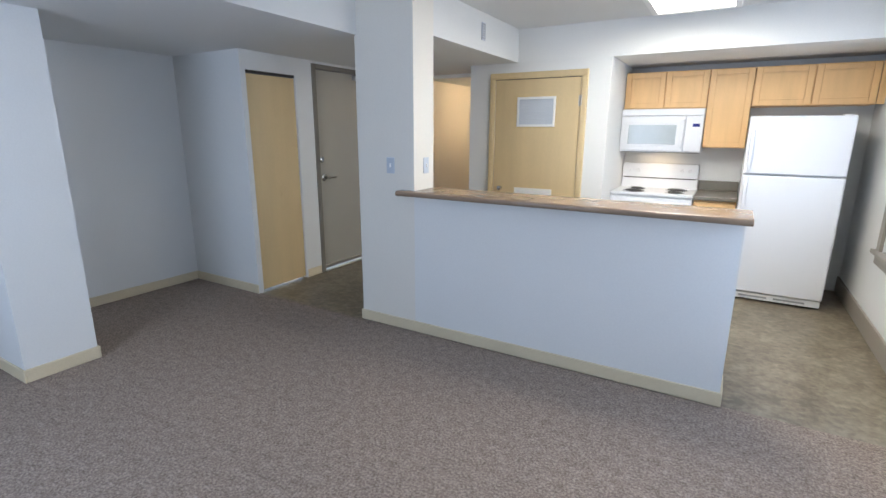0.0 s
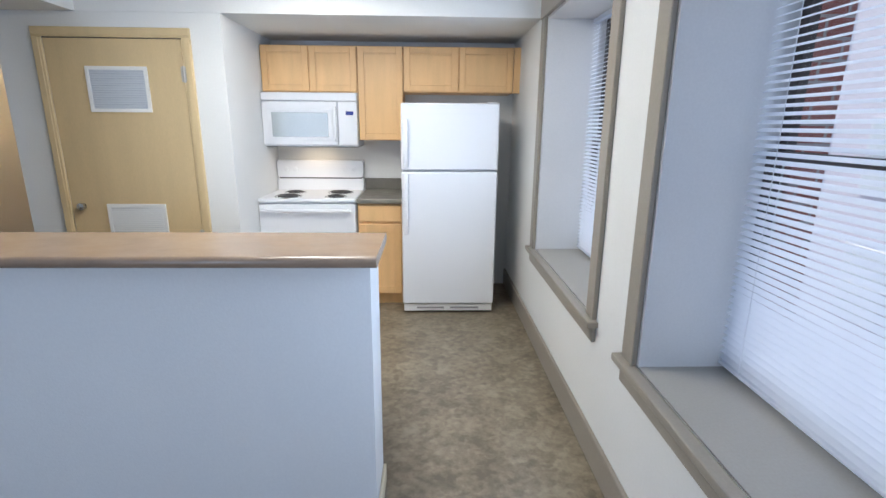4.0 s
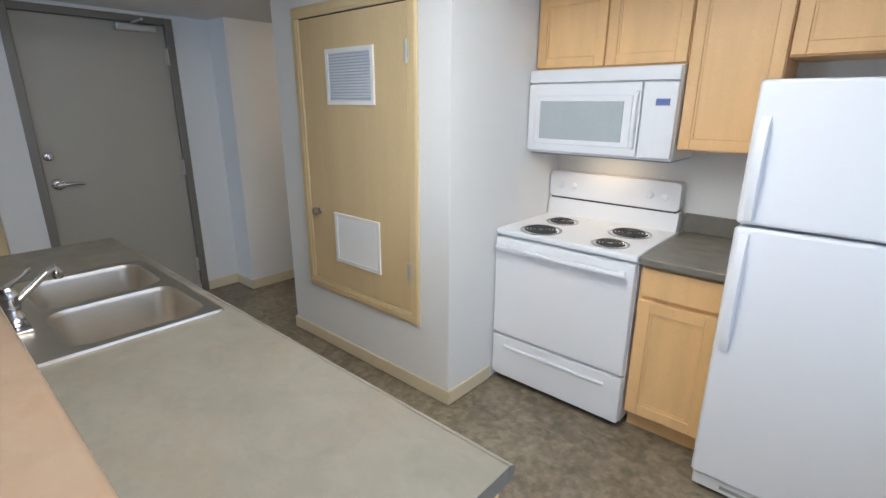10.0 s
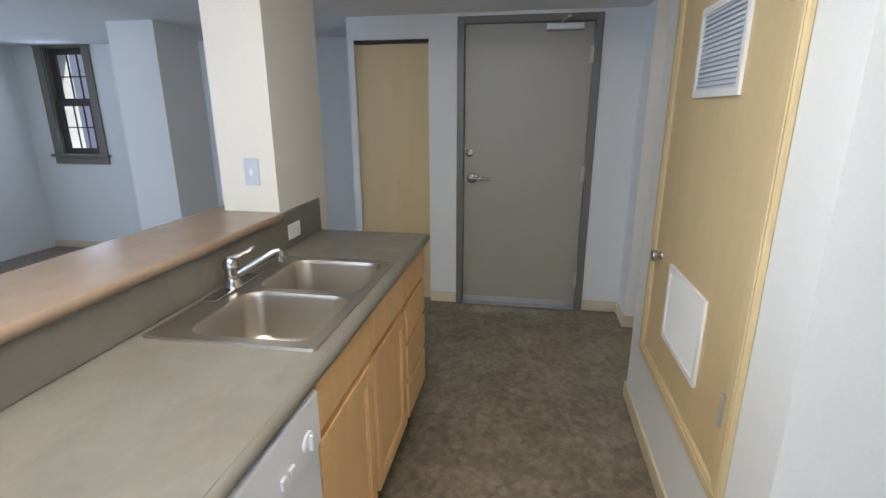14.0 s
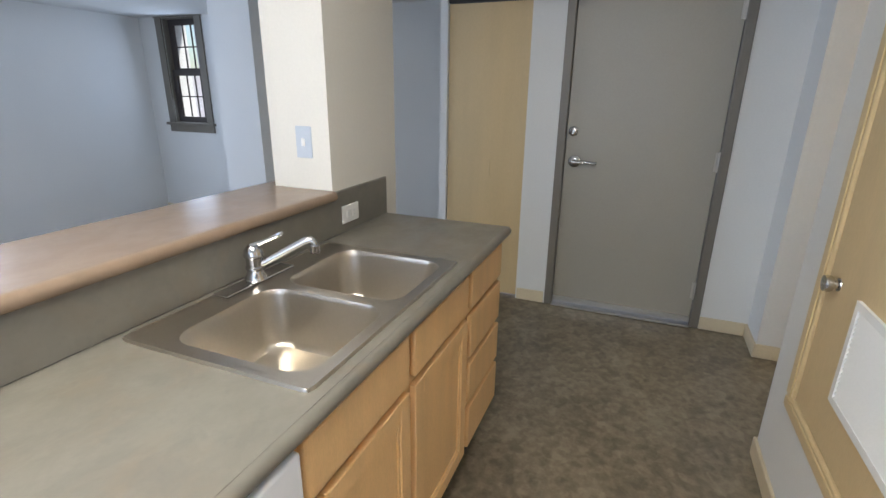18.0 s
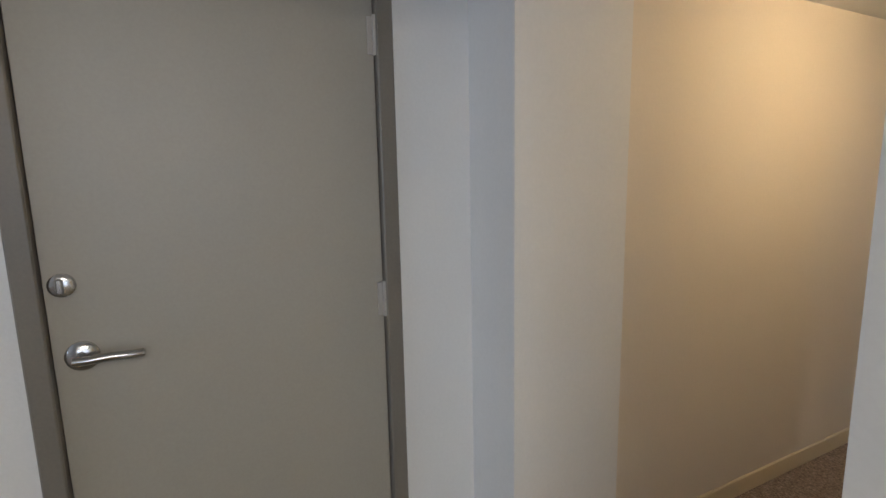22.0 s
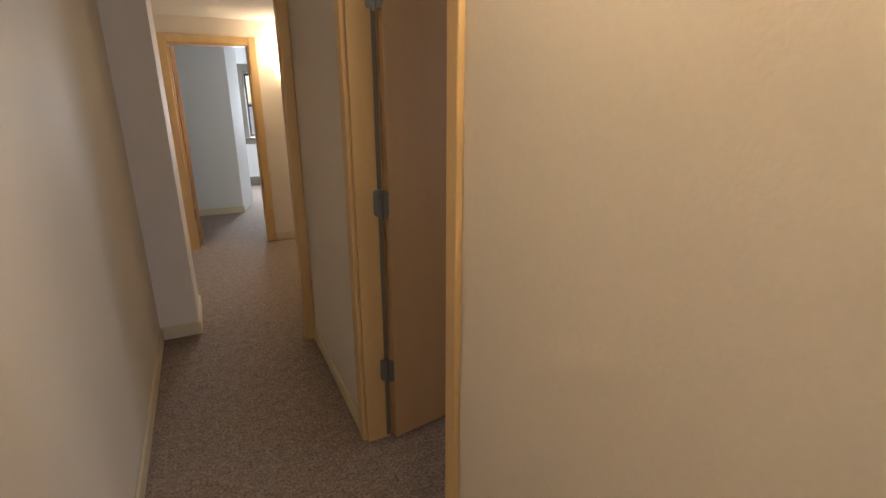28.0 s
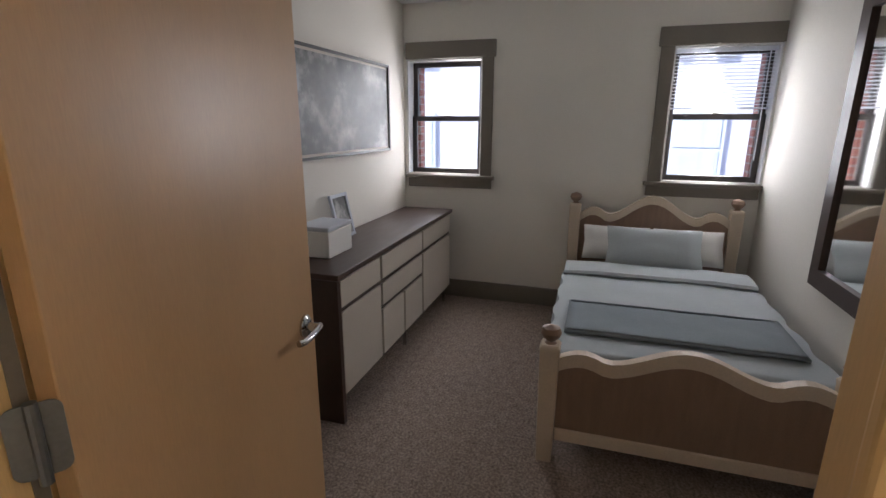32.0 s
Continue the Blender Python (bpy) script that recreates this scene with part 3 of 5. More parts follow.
pierced_wall("wall_east", "x", EAST, EAST + 0.41, SOUTH - 0.3, BACK + 0.06, -0.1, CEIL + 0.1, [W1, W2])
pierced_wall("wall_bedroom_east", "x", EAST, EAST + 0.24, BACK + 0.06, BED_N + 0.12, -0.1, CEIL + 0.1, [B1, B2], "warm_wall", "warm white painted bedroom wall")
pierced_wall("wall_south", "y", SOUTH - 0.3, SOUTH, WEST - 0.3, EAST, -0.1, CEIL + 0.1, [LW])
pierced_wall("wall_west", "x", WEST - 0.3, WEST, SOUTH, -1.95, -0.1, LOW + 0.02, [SW])
solid("wall_mechanical", prism([(CORNER, 0), (0.20, 0), (0.20, HALL_START), (HALL_NIB, HALL_START)], -0.1, LOW), "wall", "white painted wall beside the kitchen recess", "wall", "structure")
wall("wall_mechanical_top", [(CORNER, 0.20, 0.0, 0.12, LOW + 0.001, CEIL + 0.1)])
wall("wall_recess_side", [(0.08, 0.20, HALL_START + 0.0005, BACK + 0.12, -0.1, LOW)])
wall("wall_recess_header", [(0.20, EAST, 0.0, BACK, LOW, CEIL + 0.1)], "white painted header above the kitchen recess")
wall("wall_recess_back", [(0.20, EAST, BACK, BACK + 0.12, -0.1, LOW)])
wall("wall_closet_side", [(WEST - 0.3, ENTRY - 0.09, -1.95, -1.86, -0.1, LOW + 0.02)])
for nm, y0, y1, z0 in (("wall_entry_south", -1.95, -1.90, -0.1), ("wall_over_closet", -1.90, -1.33, 2.02), ("wall_entry_middle", -1.33, -1.07, -0.1), ("wall_over_entry_door", -1.07, -0.17, 2.11), ("wall_entry_north", -0.17, 0.15, -0.1)):
    wall(nm, [(ENTRY - 0.09, ENTRY, y0, y1, z0, LOW + 0.02)])
wall("wall_jog", [(HALL_W - 0.3, JOG, 0.15, HALL_START, -0.1, LOW + 0.02)])
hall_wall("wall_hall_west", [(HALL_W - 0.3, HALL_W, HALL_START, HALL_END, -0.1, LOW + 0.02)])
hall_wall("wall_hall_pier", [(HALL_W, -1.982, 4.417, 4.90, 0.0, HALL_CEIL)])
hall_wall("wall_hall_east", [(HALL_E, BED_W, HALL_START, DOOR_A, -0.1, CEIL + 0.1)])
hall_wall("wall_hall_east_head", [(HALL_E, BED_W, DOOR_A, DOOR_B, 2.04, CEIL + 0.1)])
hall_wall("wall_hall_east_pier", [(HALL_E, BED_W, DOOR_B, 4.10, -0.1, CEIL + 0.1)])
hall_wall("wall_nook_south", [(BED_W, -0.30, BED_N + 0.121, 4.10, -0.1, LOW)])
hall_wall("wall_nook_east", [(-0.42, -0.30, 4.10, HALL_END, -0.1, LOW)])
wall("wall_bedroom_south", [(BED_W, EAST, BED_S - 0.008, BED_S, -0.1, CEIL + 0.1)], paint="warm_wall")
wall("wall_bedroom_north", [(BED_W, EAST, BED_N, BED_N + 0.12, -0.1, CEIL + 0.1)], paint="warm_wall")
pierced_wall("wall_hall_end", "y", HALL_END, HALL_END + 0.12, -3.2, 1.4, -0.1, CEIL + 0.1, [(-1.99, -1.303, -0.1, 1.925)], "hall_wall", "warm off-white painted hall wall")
solid("wall_end_closet", prism([(-3.2, 7.94), (-1.435, 7.94), (-1.27, 8.54), (-1.27, 9.2), (-3.2, 9.2)], -0.1, CEIL), "wall", "white painted closet block in the far bedroom", "wall", "structure")
pierced_wall("wall_end_north", "y", 10.0, 10.2, -3.2, 1.4, -0.1, CEIL + 0.1, [FW])
wall("wall_end_east", [(1.28, 1.4, HALL_END + 0.12, 10.0, -0.1, CEIL + 0.1)])
wall("wall_end_west", [(-3.3, -3.2, HALL_END, 10.2, -0.1, CEIL + 0.1)])


def brick_skin(name, y0, y1, d, gaps):
    return pierced_wall(name, "x", EAST + d, EAST + d + 0.11, y0, y1, -4.0, CEIL + 0.6, [(a + 0.03, b - 0.03, lo, hi - 0.02) for a, b, lo, hi in gaps], "brick", "red brick outer face of the house wall")


brick_skin("wall_brick_living", SOUTH - 0.3, BACK + 0.06, 0.411, [W1, W2])
brick_skin("wall_brick_bedroom", BACK + 0.062, BED_N + 0.6, 0.241, [B1, B2])
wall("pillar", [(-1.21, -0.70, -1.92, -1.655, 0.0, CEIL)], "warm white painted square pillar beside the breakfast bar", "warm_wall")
wall("column", [(-2.80, -2.29, -3.81, -3.41, 0.0, LOW)], "white painted structural column in the living room")
wall("bar_wall", [(-0.70, 1.36, -1.92, -1.665, 0.0, 1.05)], "white painted half wall under the breakfast bar")


def baseboard(x0, x1, y0, y1, h=0.085, mat="cream", label="cream painted baseboard"):
    """A board along a wall; its top front edge is eased."""
    return solid("baseboard", boxes((x0, x1, y0, y1, 0.0, h), bevel=0.004), mat, label, "baseboard", "structure")


T = 0.013
baseboard(CORNER - T, 0.20 + T, -T, 0)
baseboard(0.20, 0.20 + T, 0, 0.36)
baseboard(-1.21 - T, 1.36 + T, -1.92 - T, -1.92)
baseboard(1.36, 1.36 + T, -1.92, -1.665)
baseboard(WEST, ENTRY, -1.95 - T, -1.95)
baseboard(WEST, WEST + T, SOUTH, -1.95 - T)
baseboard(-2.80 - T, -2.29 + T, -3.41, -3.41 + T)
baseboard(-2.80 - T, -2.29 + T, -3.81 - T, -3.81)
baseboard(-2.29, -2.29 + T, -3.81, -3.41)
baseboard(ENTRY, ENTRY + T, -1.325, -1.13)
baseboard(ENTRY, ENTRY + T, -0.12, 0.15 - T)
baseboard(ENTRY, JOG + T, 0.15 - T, 0.15)
baseboard(JOG, JOG + T, 0.15, HALL_START)
baseboard(HALL_W, HALL_W + T, HALL_START, 4.417 - T)
baseboard(HALL_W, -1.982 + T, 4.417 - T, 4.417)
baseboard(-1.982, -1.982 + T, 4.417, 4.90)
solid("baseboard", prism([(CORNER - T, 0), (CORNER, 0), (HALL_NIB, HALL_START + T), (HALL_NIB - T, HALL_START + T)], 0, 0.085), "cream", "cream painted baseboard", "baseboard", "structure")
baseboard(HALL_NIB, HALL_E - T, HALL_START, HALL_START + T)
baseboard(HALL_E - T, HALL_E, HALL_START, DOOR_A - 0.008)
baseboard(HALL_E - T, HALL_E, DOOR_B + 0.062, 4.020)
baseboard(-1.236, -0.42, HALL_END - T, HALL_END, 0.085)
baseboard(BED_W + 0.02, EAST - 0.02, BED_N - T, BED_N)
baseboard(EAST - 0.02, EAST, BED_S, BED_N, 0.15, "taupe", "tall dark taupe baseboard")
baseboard(EAST - 0.02, EAST, -6.0, BACK, 0.15, "taupe_light", "tall taupe baseboard under the windows")
baseboard(-3.2, -1.435 + T, 7.94 - T, 7.94)
baseboard(-3.2, 1.28, 9.98, 10.0, 0.15, "taupe", "tall dark taupe baseboard")

# ---- windows ----


def sash_window(name, axis, face, depth, gap, mat_trim, label, sash="sash", nose=0.03, casings=(1, 1), blinds=False, sign=1, grid=False, head=0.125):
    """A double-hung window in an opening gap = (a, b, low, high) of a wall whose room face lies at face; depth is that of the reveal.
    sign is the way out of the room along the axis."""
    a, b, lo, hi = gap
    at = (face, (a + b) / 2, lo) if axis == "x" else ((a + b) / 2, face, lo)
    root = thing(name, at, label, "window", kind="structure")

    def bx(d0, d1, u0, u1, z0, z1):
        d0, d1 = sorted((face + sign * d0, face + sign * d1))
        return (d0, d1, u0, u1, z0, z1) if axis == "x" else (u0, u1, d0, d1, z0, z1)

    w = 0.09
    if casings[0]:
        part("casing", boxes(bx(-0.022, -0.001, a - w, a, lo, hi), bevel=0.003), mat_trim, root)
    if casings[1]:
        part("casing", boxes(bx(-0.022, -0.001, b, b + w, lo, hi), bevel=0.003), mat_trim, root)
    ca, cb = (a - w - 0.015 if casings[0] else a), (b + w + 0.015 if casings[1] else b)
    part("head_casing", boxes(bx(-0.028, -0.001, ca, cb, hi, hi + head), bevel=0.004), mat_trim, root)
    part("apron", boxes(bx(-0.02, -0.001, ca + 0.01, cb - 0.01, lo - 0.105, lo - 0.03), bevel=0.003), mat_trim, root)
    part("stool", boxes(bx(-nose - 0.02, -0.0005, ca - 0.012 * casings[0], cb + 0.012 * casings[1], lo - 0.03, lo), bevel=0.006, seg=2), mat_trim, root)
    rv = mat_trim if grid else "reveal"
    part("sill", boxes(bx(0, depth, a, b, lo - 0.002, lo + 0.004)), rv if grid else "sill", root)
    part("jamb", boxes(bx(0, depth, a, a + 0.012, lo, hi)), rv, root)
    part("jamb", boxes(bx(0, depth, b - 0.012, b, lo, hi)), rv, root)
    part("head_jamb", boxes(bx(0, depth, a, b, hi - 0.012, hi)), rv, root)
    a, b, lo, hi = a + 0.012, b - 0.012, lo + 0.004, hi - 0.012
    mid = (lo + hi) / 2
    s = 0.06 if grid else 0.038
    for k, (z0, z1, d) in enumerate(((mid - 0.02, hi, depth - 0.012), (lo, mid + 0.02, depth - 0.045))):
        bm = bmesh.new()
        for sp in (bx(d, d + 0.03, a, a + s, z0, z1), bx(d, d + 0.03, b - s, b, z0, z1), bx(d, d + 0.03, a + s, b - s, z0, z0 + s), bx(d, d + 0.03, a + s, b - s, z1 - s, z1)):
            box(bm, *sp)
        if grid:
            for u in (a + (b - a) * 0.42, a + (b - a) * 0.68):
                box(bm, *bx(d + 0.008, d + 0.02, u - 0.006, u + 0.006, z0 + s, z1 - s))
            box(bm, *bx(d + 0.008, d + 0.02, a + s, b - s, (z0 + z1) / 2 - 0.006, (z0 + z1) / 2 + 0.006))
        sh = part("upper_sash" if k == 0 else "lower_sash", bm, sash, root)
        pane = part("pane", boxes(bx(d + 0.012, d + 0.016, a + s, b - s, z0 + s, z1 - s)), "glass", sh)
        pane.visible_shadow = False
    if not grid:
        part("sash_lock", boxes(bx(depth - 0.06, depth - 0.03, (a + b) / 2 - 0.03, (a + b) / 2 + 0.03, mid + 0.02, mid + 0.032), bevel=0.003), "nickel", root)
    if blinds:
        blind = thing("mini_blind", at, blinds[2] if len(blinds) > 2 else "white horizontal mini blind hanging in a window", "blind")
        d = depth - 0.085
        part("head_rail", boxes(bx(d - 0.015, d + 0.015, a + 0.004, b - 0.004, hi - 0.028, hi - 0.001), bevel=0.002), "blind", blind)
        low, tilt = blinds[0], blinds[1]
        step = 0.0235
        n = int((hi - 0.05 - low) / step)
        slat = None
        for k in range(n):
            z = hi - 0.045 - k * step
            if slat is None:
                bm = bmesh.new()
                rows = []
                for j in range(5):
                    u = (j / 4 - 0.5) * 0.025
                    rows.append((u * math.cos(radians(tilt)), u * math.sin(radians(tilt)) + 0.0016 * (1 - (2 * u / 0.025) ** 2)))
                for (p0, q0), (p1, q1) in zip(rows, rows[1:]):
                    if axis == "x":
                        vs = [(sign * p0, a + 0.006, q0), (sign * p1, a + 0.006, q1), (sign * p1, b - 0.006, q1), (sign * p0, b - 0.006, q0)]
                    else:
                        vs = [(a + 0.006, sign * p0, q0), (a + 0.006, sign * p1, q1), (b - 0.006, sign * p1, q1), (b - 0.006, sign * p0, q0)]
                    bm.faces.new([bm.verts.new(v) for v in vs])
                bmesh.ops.remove_doubles(bm, verts=bm.verts, dist=1e-5)
                slat = mesh_of("slat", bm, "blind")
            o = new("slat", slat)
            o.parent = blind
            where = (face + sign * d, 0, z) if axis == "x" else (0, face + sign * d, z)
            o.matrix_basis = Matrix.Translation(Vector(where) - Vector(at))
        zb = hi - 0.045 - n * step
        part("bottom_rail", boxes(bx(d - 0.012, d + 0.012, a + 0.005, b - 0.005, zb - 0.006, zb + 0.006), bevel=0.002), "blind", blind)
        for u in (a + 0.12, b - 0.12):
            part("ladder_cord", boxes(bx(d - 0.014, d - 0.013, u - 0.0015, u + 0.0015, zb, hi - 0.03)), "blind", blind)
        part("wand", rod(bmesh.new(), ((face + sign * (d - 0.025), a + 0.05, hi - 0.03) if axis == "x" else (a + 0.05, face + sign * (d - 0.025), hi - 0.03)), ((face + sign * (d - 0.025), a + 0.05, hi - 0.75) if axis == "x" else (a + 0.05, face + sign * (d - 0.025), hi - 0.75)), 0.004, 6), "blind", blind)
    return root


sash_window("window_1", "x", EAST, 0.38, W1, "taupe_light", "deep kitchen window with taupe casing", blinds=(0.655, 28, "white mini blind hanging in the deep kitchen window"))
sash_window("window_2", "x", EAST, 0.38, W2, "taupe_light", "deep living room window with taupe casing", blinds=(0.655, 28, "white mini blind hanging in the living room window"))
sash_window("window_3", "y", SOUTH, 0.20, LW, "taupe", "living room window with dark taupe casing", blinds=(1.02, 8, "open white mini blind in the south window"), sign=-1)
sash_window("window_4", "x", WEST, 0.075, SW, "taupe", "narrow dark window with thin glazing bars", sign=-1, grid=True, head=0.02)
sash_window("window_5", "x", EAST, 0.14, B1, "taupe", "small bedroom window with dark taupe casing", casings=(1, 0))
sash_window("window_6", "x", EAST, 0.14, B2, "taupe", "small bedroom window beside the bed", casings=(0, 1), blinds=(1.55, 12, "half-raised white mini blind in the bedroom window"))
sash_window("window_7", "y", 10.0, 0.14, FW, "taupe", "far bedroom window")

# ---- doors ----


def lever_set(root, m, mat="nickel", turn=0):
    """A lever handle with a round rose, standing out along +x of m; the lever points along +y."""
    bm = bmesh.new()
    lathe(bm, [(0.001, 0.0), (0.033, 0.0), (0.033, 0.006), (0.026, 0.012), (0.012, 0.014), (0.011, 0.045), (0.001, 0.045)], m=Matrix.Rotation(radians(90), 4, "Y"))
    tube(bm, [(0.042, -0.01, 0), (0.045, 0.02, 0), (0.046, 0.06, 0.002), (0.044, 0.10, 0.0), (0.036, 0.118, -0.002)], 0.0095, 10)
    return part("lever_handle", turned(bm, m), mat, root, "satin nickel lever handle", smooth=True)


def hinge(root, x0, x1, y0, y1, z, h=0.1, pin=None, mat="nickel"):
    bm = boxes((x0, x1, y0, y1, z - h / 2, z + h / 2), bevel=0.001)
    if pin:
        rod(bm, (pin[0], pin[1], z - h / 2 - 0.004), (pin[0], pin[1], z + h / 2 + 0.004), 0.007, 10)
    return part("hinge", bm, mat, root)


# entry door, closed, in a steel frame
d1 = thing("door_1", (ENTRY, -0.62, 0), "closed taupe steel entry door in a darker taupe frame", "door", kind="structure")
part("door_frame", boxes((ENTRY - 0.10, ENTRY + 0.012, -1.121, -1.068, 0, 2.156), bevel=0.004), "frame_paint", d1)
part("door_frame", boxes((ENTRY - 0.10, ENTRY + 0.012, -0.174, -0.121, 0, 2.156), bevel=0.004), "frame_paint", d1)
part("frame_head", boxes((ENTRY - 0.10, ENTRY + 0.012, -1.068, -0.174, 2.108, 2.156), bevel=0.004), "frame_paint", d1)
leaf1 = part("door_leaf", boxes((ENTRY - 0.06, ENTRY - 0.015, -1.065, -0.177, 0.03, 2.105), bevel=0.002), "steel_door", d1)
part("door_sweep", boxes((ENTRY - 0.015, ENTRY - 0.002, -1.064, -0.178, 0.030, 0.066), bevel=0.002), "aluminium", leaf1)
part("threshold", boxes((ENTRY - 0.10, ENTRY + 0.03, -1.067, -0.175, 0.0, 0.014), bevel=0.005), "aluminium", d1)
lever_set(leaf1, Matrix.Translation((ENTRY - 0.015, -1.002, 1.022)) @ Matrix.Scale(1.18, 4))
bm = bmesh.new()
lathe(bm, [(0.001, 0.0), (0.03, 0.0), (0.03, 0.008), (0.022, 0.014), (0.001, 0.014)], m=Matrix.Rotation(radians(90), 4, "Y"))
box(bm, 0.012, 0.032, -0.006, 0.006, -0.018, 0.018, 0.002)
part("deadbolt", turned(bm, Matrix.Translation((ENTRY - 0.015, -1.025, 1.212))), "nickel", leaf1, smooth=True)
for z in (0.25, 1.067, 1.893):
    hinge(d1, ENTRY - 0.018, ENTRY - 0.008, -0.196, -0.168, z, 0.11, (ENTRY - 0.004, -0.176), "hinge_tan")
closer = part("door_closer", boxes((ENTRY - 0.015, ENTRY + 0.045, -0.50, -0.25, 2.045, 2.092), bevel=0.006), "aluminium", d1, "grey metal door closer")
part("closer_arm", rod(rod(bmesh.new(), (ENTRY + 0.03, -0.40, 2.10), (ENTRY + 0.12, -0.36, 2.12), 0.008, 8), (ENTRY + 0.12, -0.36, 2.12), (ENTRY + 0.015, -0.33, 2.135), 0.007, 8), "aluminium", closer)

# closet bifold
d2 = thing("door_2", (ENTRY, -1.61, 0), "closed tan bifold closet door under a dark track", "door", kind="structure")
for y0, y1 in ((-1.893, -1.6185), (-1.6183, -1.337)):
    part("bifold_panel", boxes((ENTRY - 0.055, ENTRY - 0.022, y0, y1, 0.018, 1.99)), "tan_door", d2)
part("track", boxes((ENTRY - 0.07, ENTRY - 0.02, -1.90, -1.33, 1.995, 2.02)), "dark", d2, "dark metal track")
part("jamb", boxes((ENTRY - 0.088, ENTRY - 0.002, -1.90, -1.896, 0, 1.995)), "wall", d2)
part("jamb", boxes((ENTRY - 0.088, ENTRY - 0.002, -1.334, -1.33, 0, 1.995)), "wall", d2)
part("pull", boxes((ENTRY - 0.022, ENTRY - 0.014, -1.585, -1.578, 0.88, 1.0), bevel=0.002), "tan_trim", d2)

# mechanical closet door, raised above the floor
d3 = thing("door_3", (-0.50, 0, 0.40), "tan mechanical closet door with two white louvred grilles", "door", kind="structure")
c = 0.062
for nm, sp in (("casing", (-1.014, -1.014 + c, -0.018, -0.0005, 0.40 + c, 2.085 - c)), ("casing", (-c, 0.0, -0.018, -0.0005, 0.40 + c, 2.085 - c)), ("head_casing", (-1.014, 0.0, -0.018, -0.0005, 2.085 - c, 2.085)), ("bottom_casing", (-1.014, 0.0, -0.018, -0.0005, 0.40, 0.40 + c))):
    x0, x1, y0, y1, z0, z1 = sp
    bm = boxes(sp, bevel=0.004)
    lip = {"casing": (x0 + 0.016 if x0 > -0.5 else x0 + 0.006, x1 - 0.006 if x0 > -0.5 else x1 - 0.016, y0 - 0.005, y0, z0, z1)}.get(nm, (x0 + 0.006, x1 - 0.006, y0 - 0.005, y0, z0 + 0.014, z1 - 0.014))
    box(bm, *lip, bevel=0.002)
    part(nm, bm, "tan_trim", d3)
leaf3 = part("door_leaf", boxes((-1.014 + c + 0.004, -c - 0.004, -0.010, -0.0008, 0.40 + c + 0.004, 2.085 - c - 0.006), bevel=0.002), "tan_door", d3)
# black strip filling the clearance above the leaf, coloured as its shade
part("reveal_gap_shade", boxes((-1.014 + c, -c, -0.0082, -0.0006, 2.085 - c - 0.006, 2.085 - c)), "dark", d3)


def louvre(x0, x1, z0, z1, parent, mesh_back, pitch, slat_tone):
    g = part("grille", boxes((x0, x1, -0.020, -0.010, z0, z0 + 0.022), (x0, x1, -0.020, -0.010, z1 - 0.022, z1), (x0, x0 + 0.022, -0.020, -0.010, z0 + 0.022, z1 - 0.022), (x1 - 0.022, x1, -0.020, -0.010, z0 + 0.022, z1 - 0.022)), "white_plastic", parent, "white louvred air grille")
    # grey sheet that puts the shade between the slats into colour
    part("backing", boxes((x0 + 0.02, x1 - 0.02, -0.0115, -0.0102, z0 + 0.02, z1 - 0.02)), mesh_back, g)
    n = int((z1 - z0 - 0.048) / pitch) + 1
    slat = mesh_of("slat", turned(boxes((x0 + 0.022, x1 - 0.022, -pitch * 0.46, pitch * 0.46, -0.0006, 0.0006)), Matrix.Rotation(radians(58), 4, "X")), slat_tone)
    for k in range(n):
        o = new("slat", slat)
        o.parent = g
        o.location = (0, -0.0145, z0 + 0.026 + k * pitch)


louvre(-0.703, -0.303, 1.556, 1.846, leaf3, "grille", 0.0150, "grille_slat_shaded")
louvre(-0.703, -0.299, 0.628, 0.934, leaf3, "grille", 0.0150, "white_plastic")
bm = lathe(bmesh.new(), [(0.001, 0), (0.021, 0), (0.020, 0.003), (0.013, 0.005), (0.013, 0.012), (0.023, 0.017), (0.026, 0.027), (0.024, 0.038), (0.001, 0.041)], (-0.868, -0.010, 0.918), 20, Matrix.Rotation(radians(90), 4, "X"))
part("door_knob", bm, "nickel", leaf3, "satin nickel knob", smooth=True)
for z in (0.70, 1.80):
    hinge(d3, -c - 0.018, -c + 0.014, -0.0215, -0.0185, z, 0.095, (-c, -0.022), "hinge_tan")


def casing_set(root, x_face, out, y0, y1, top, mat, near):
    """Casing round an opening in a wall across x, on the side out."""
    w, t = 0.062, 0.018
    for a, b in (near, (y1 - 0.004, y1 + w)):
        part("casing", boxes((*sorted((x_face, x_face + out * t)), a, b, 0, top + w), bevel=0.006, seg=3), mat, root)
    part("head_casing", boxes((*sorted((x_face, x_face + out * t)), near[1], y1 - 0.004, top - 0.004, top + w), bevel=0.003), mat, root)


# bedroom door, open into the bedroom
d4 = thing("door_4", (HALL_E, DOOR_B, 0), "open oak veneer bedroom door in an oak casing", "door", kind="structure")
casing_set(d4, HALL_E, -1, DOOR_A, DOOR_B, 2.04, "oak_trim", (2.081, 2.135))
casing_set(d4, BED_W, 1, DOOR_A, DOOR_B, 2.04, "oak_trim", (2.03, 2.089))
for nm, sp in (("jamb", (HALL_E, BED_W, DOOR_A, DOOR_A + 0.006, 0, 2.04)), ("jamb", (HALL_E, BED_W, DOOR_B - 0.018, DOOR_B, 0, 2.04)), ("head_jamb", (HALL_E, BED_W, DOOR_A + 0.006, DOOR_B - 0.018, 2.022, 2.04))):
    part(nm, boxes(sp, bevel=0.002), "oak_trim", d4)
leaf_m = Matrix.Translation((-1.215, DOOR_B - 0.022, 0)) @ Matrix.Rotation(radians(9.5), 4, "Z")
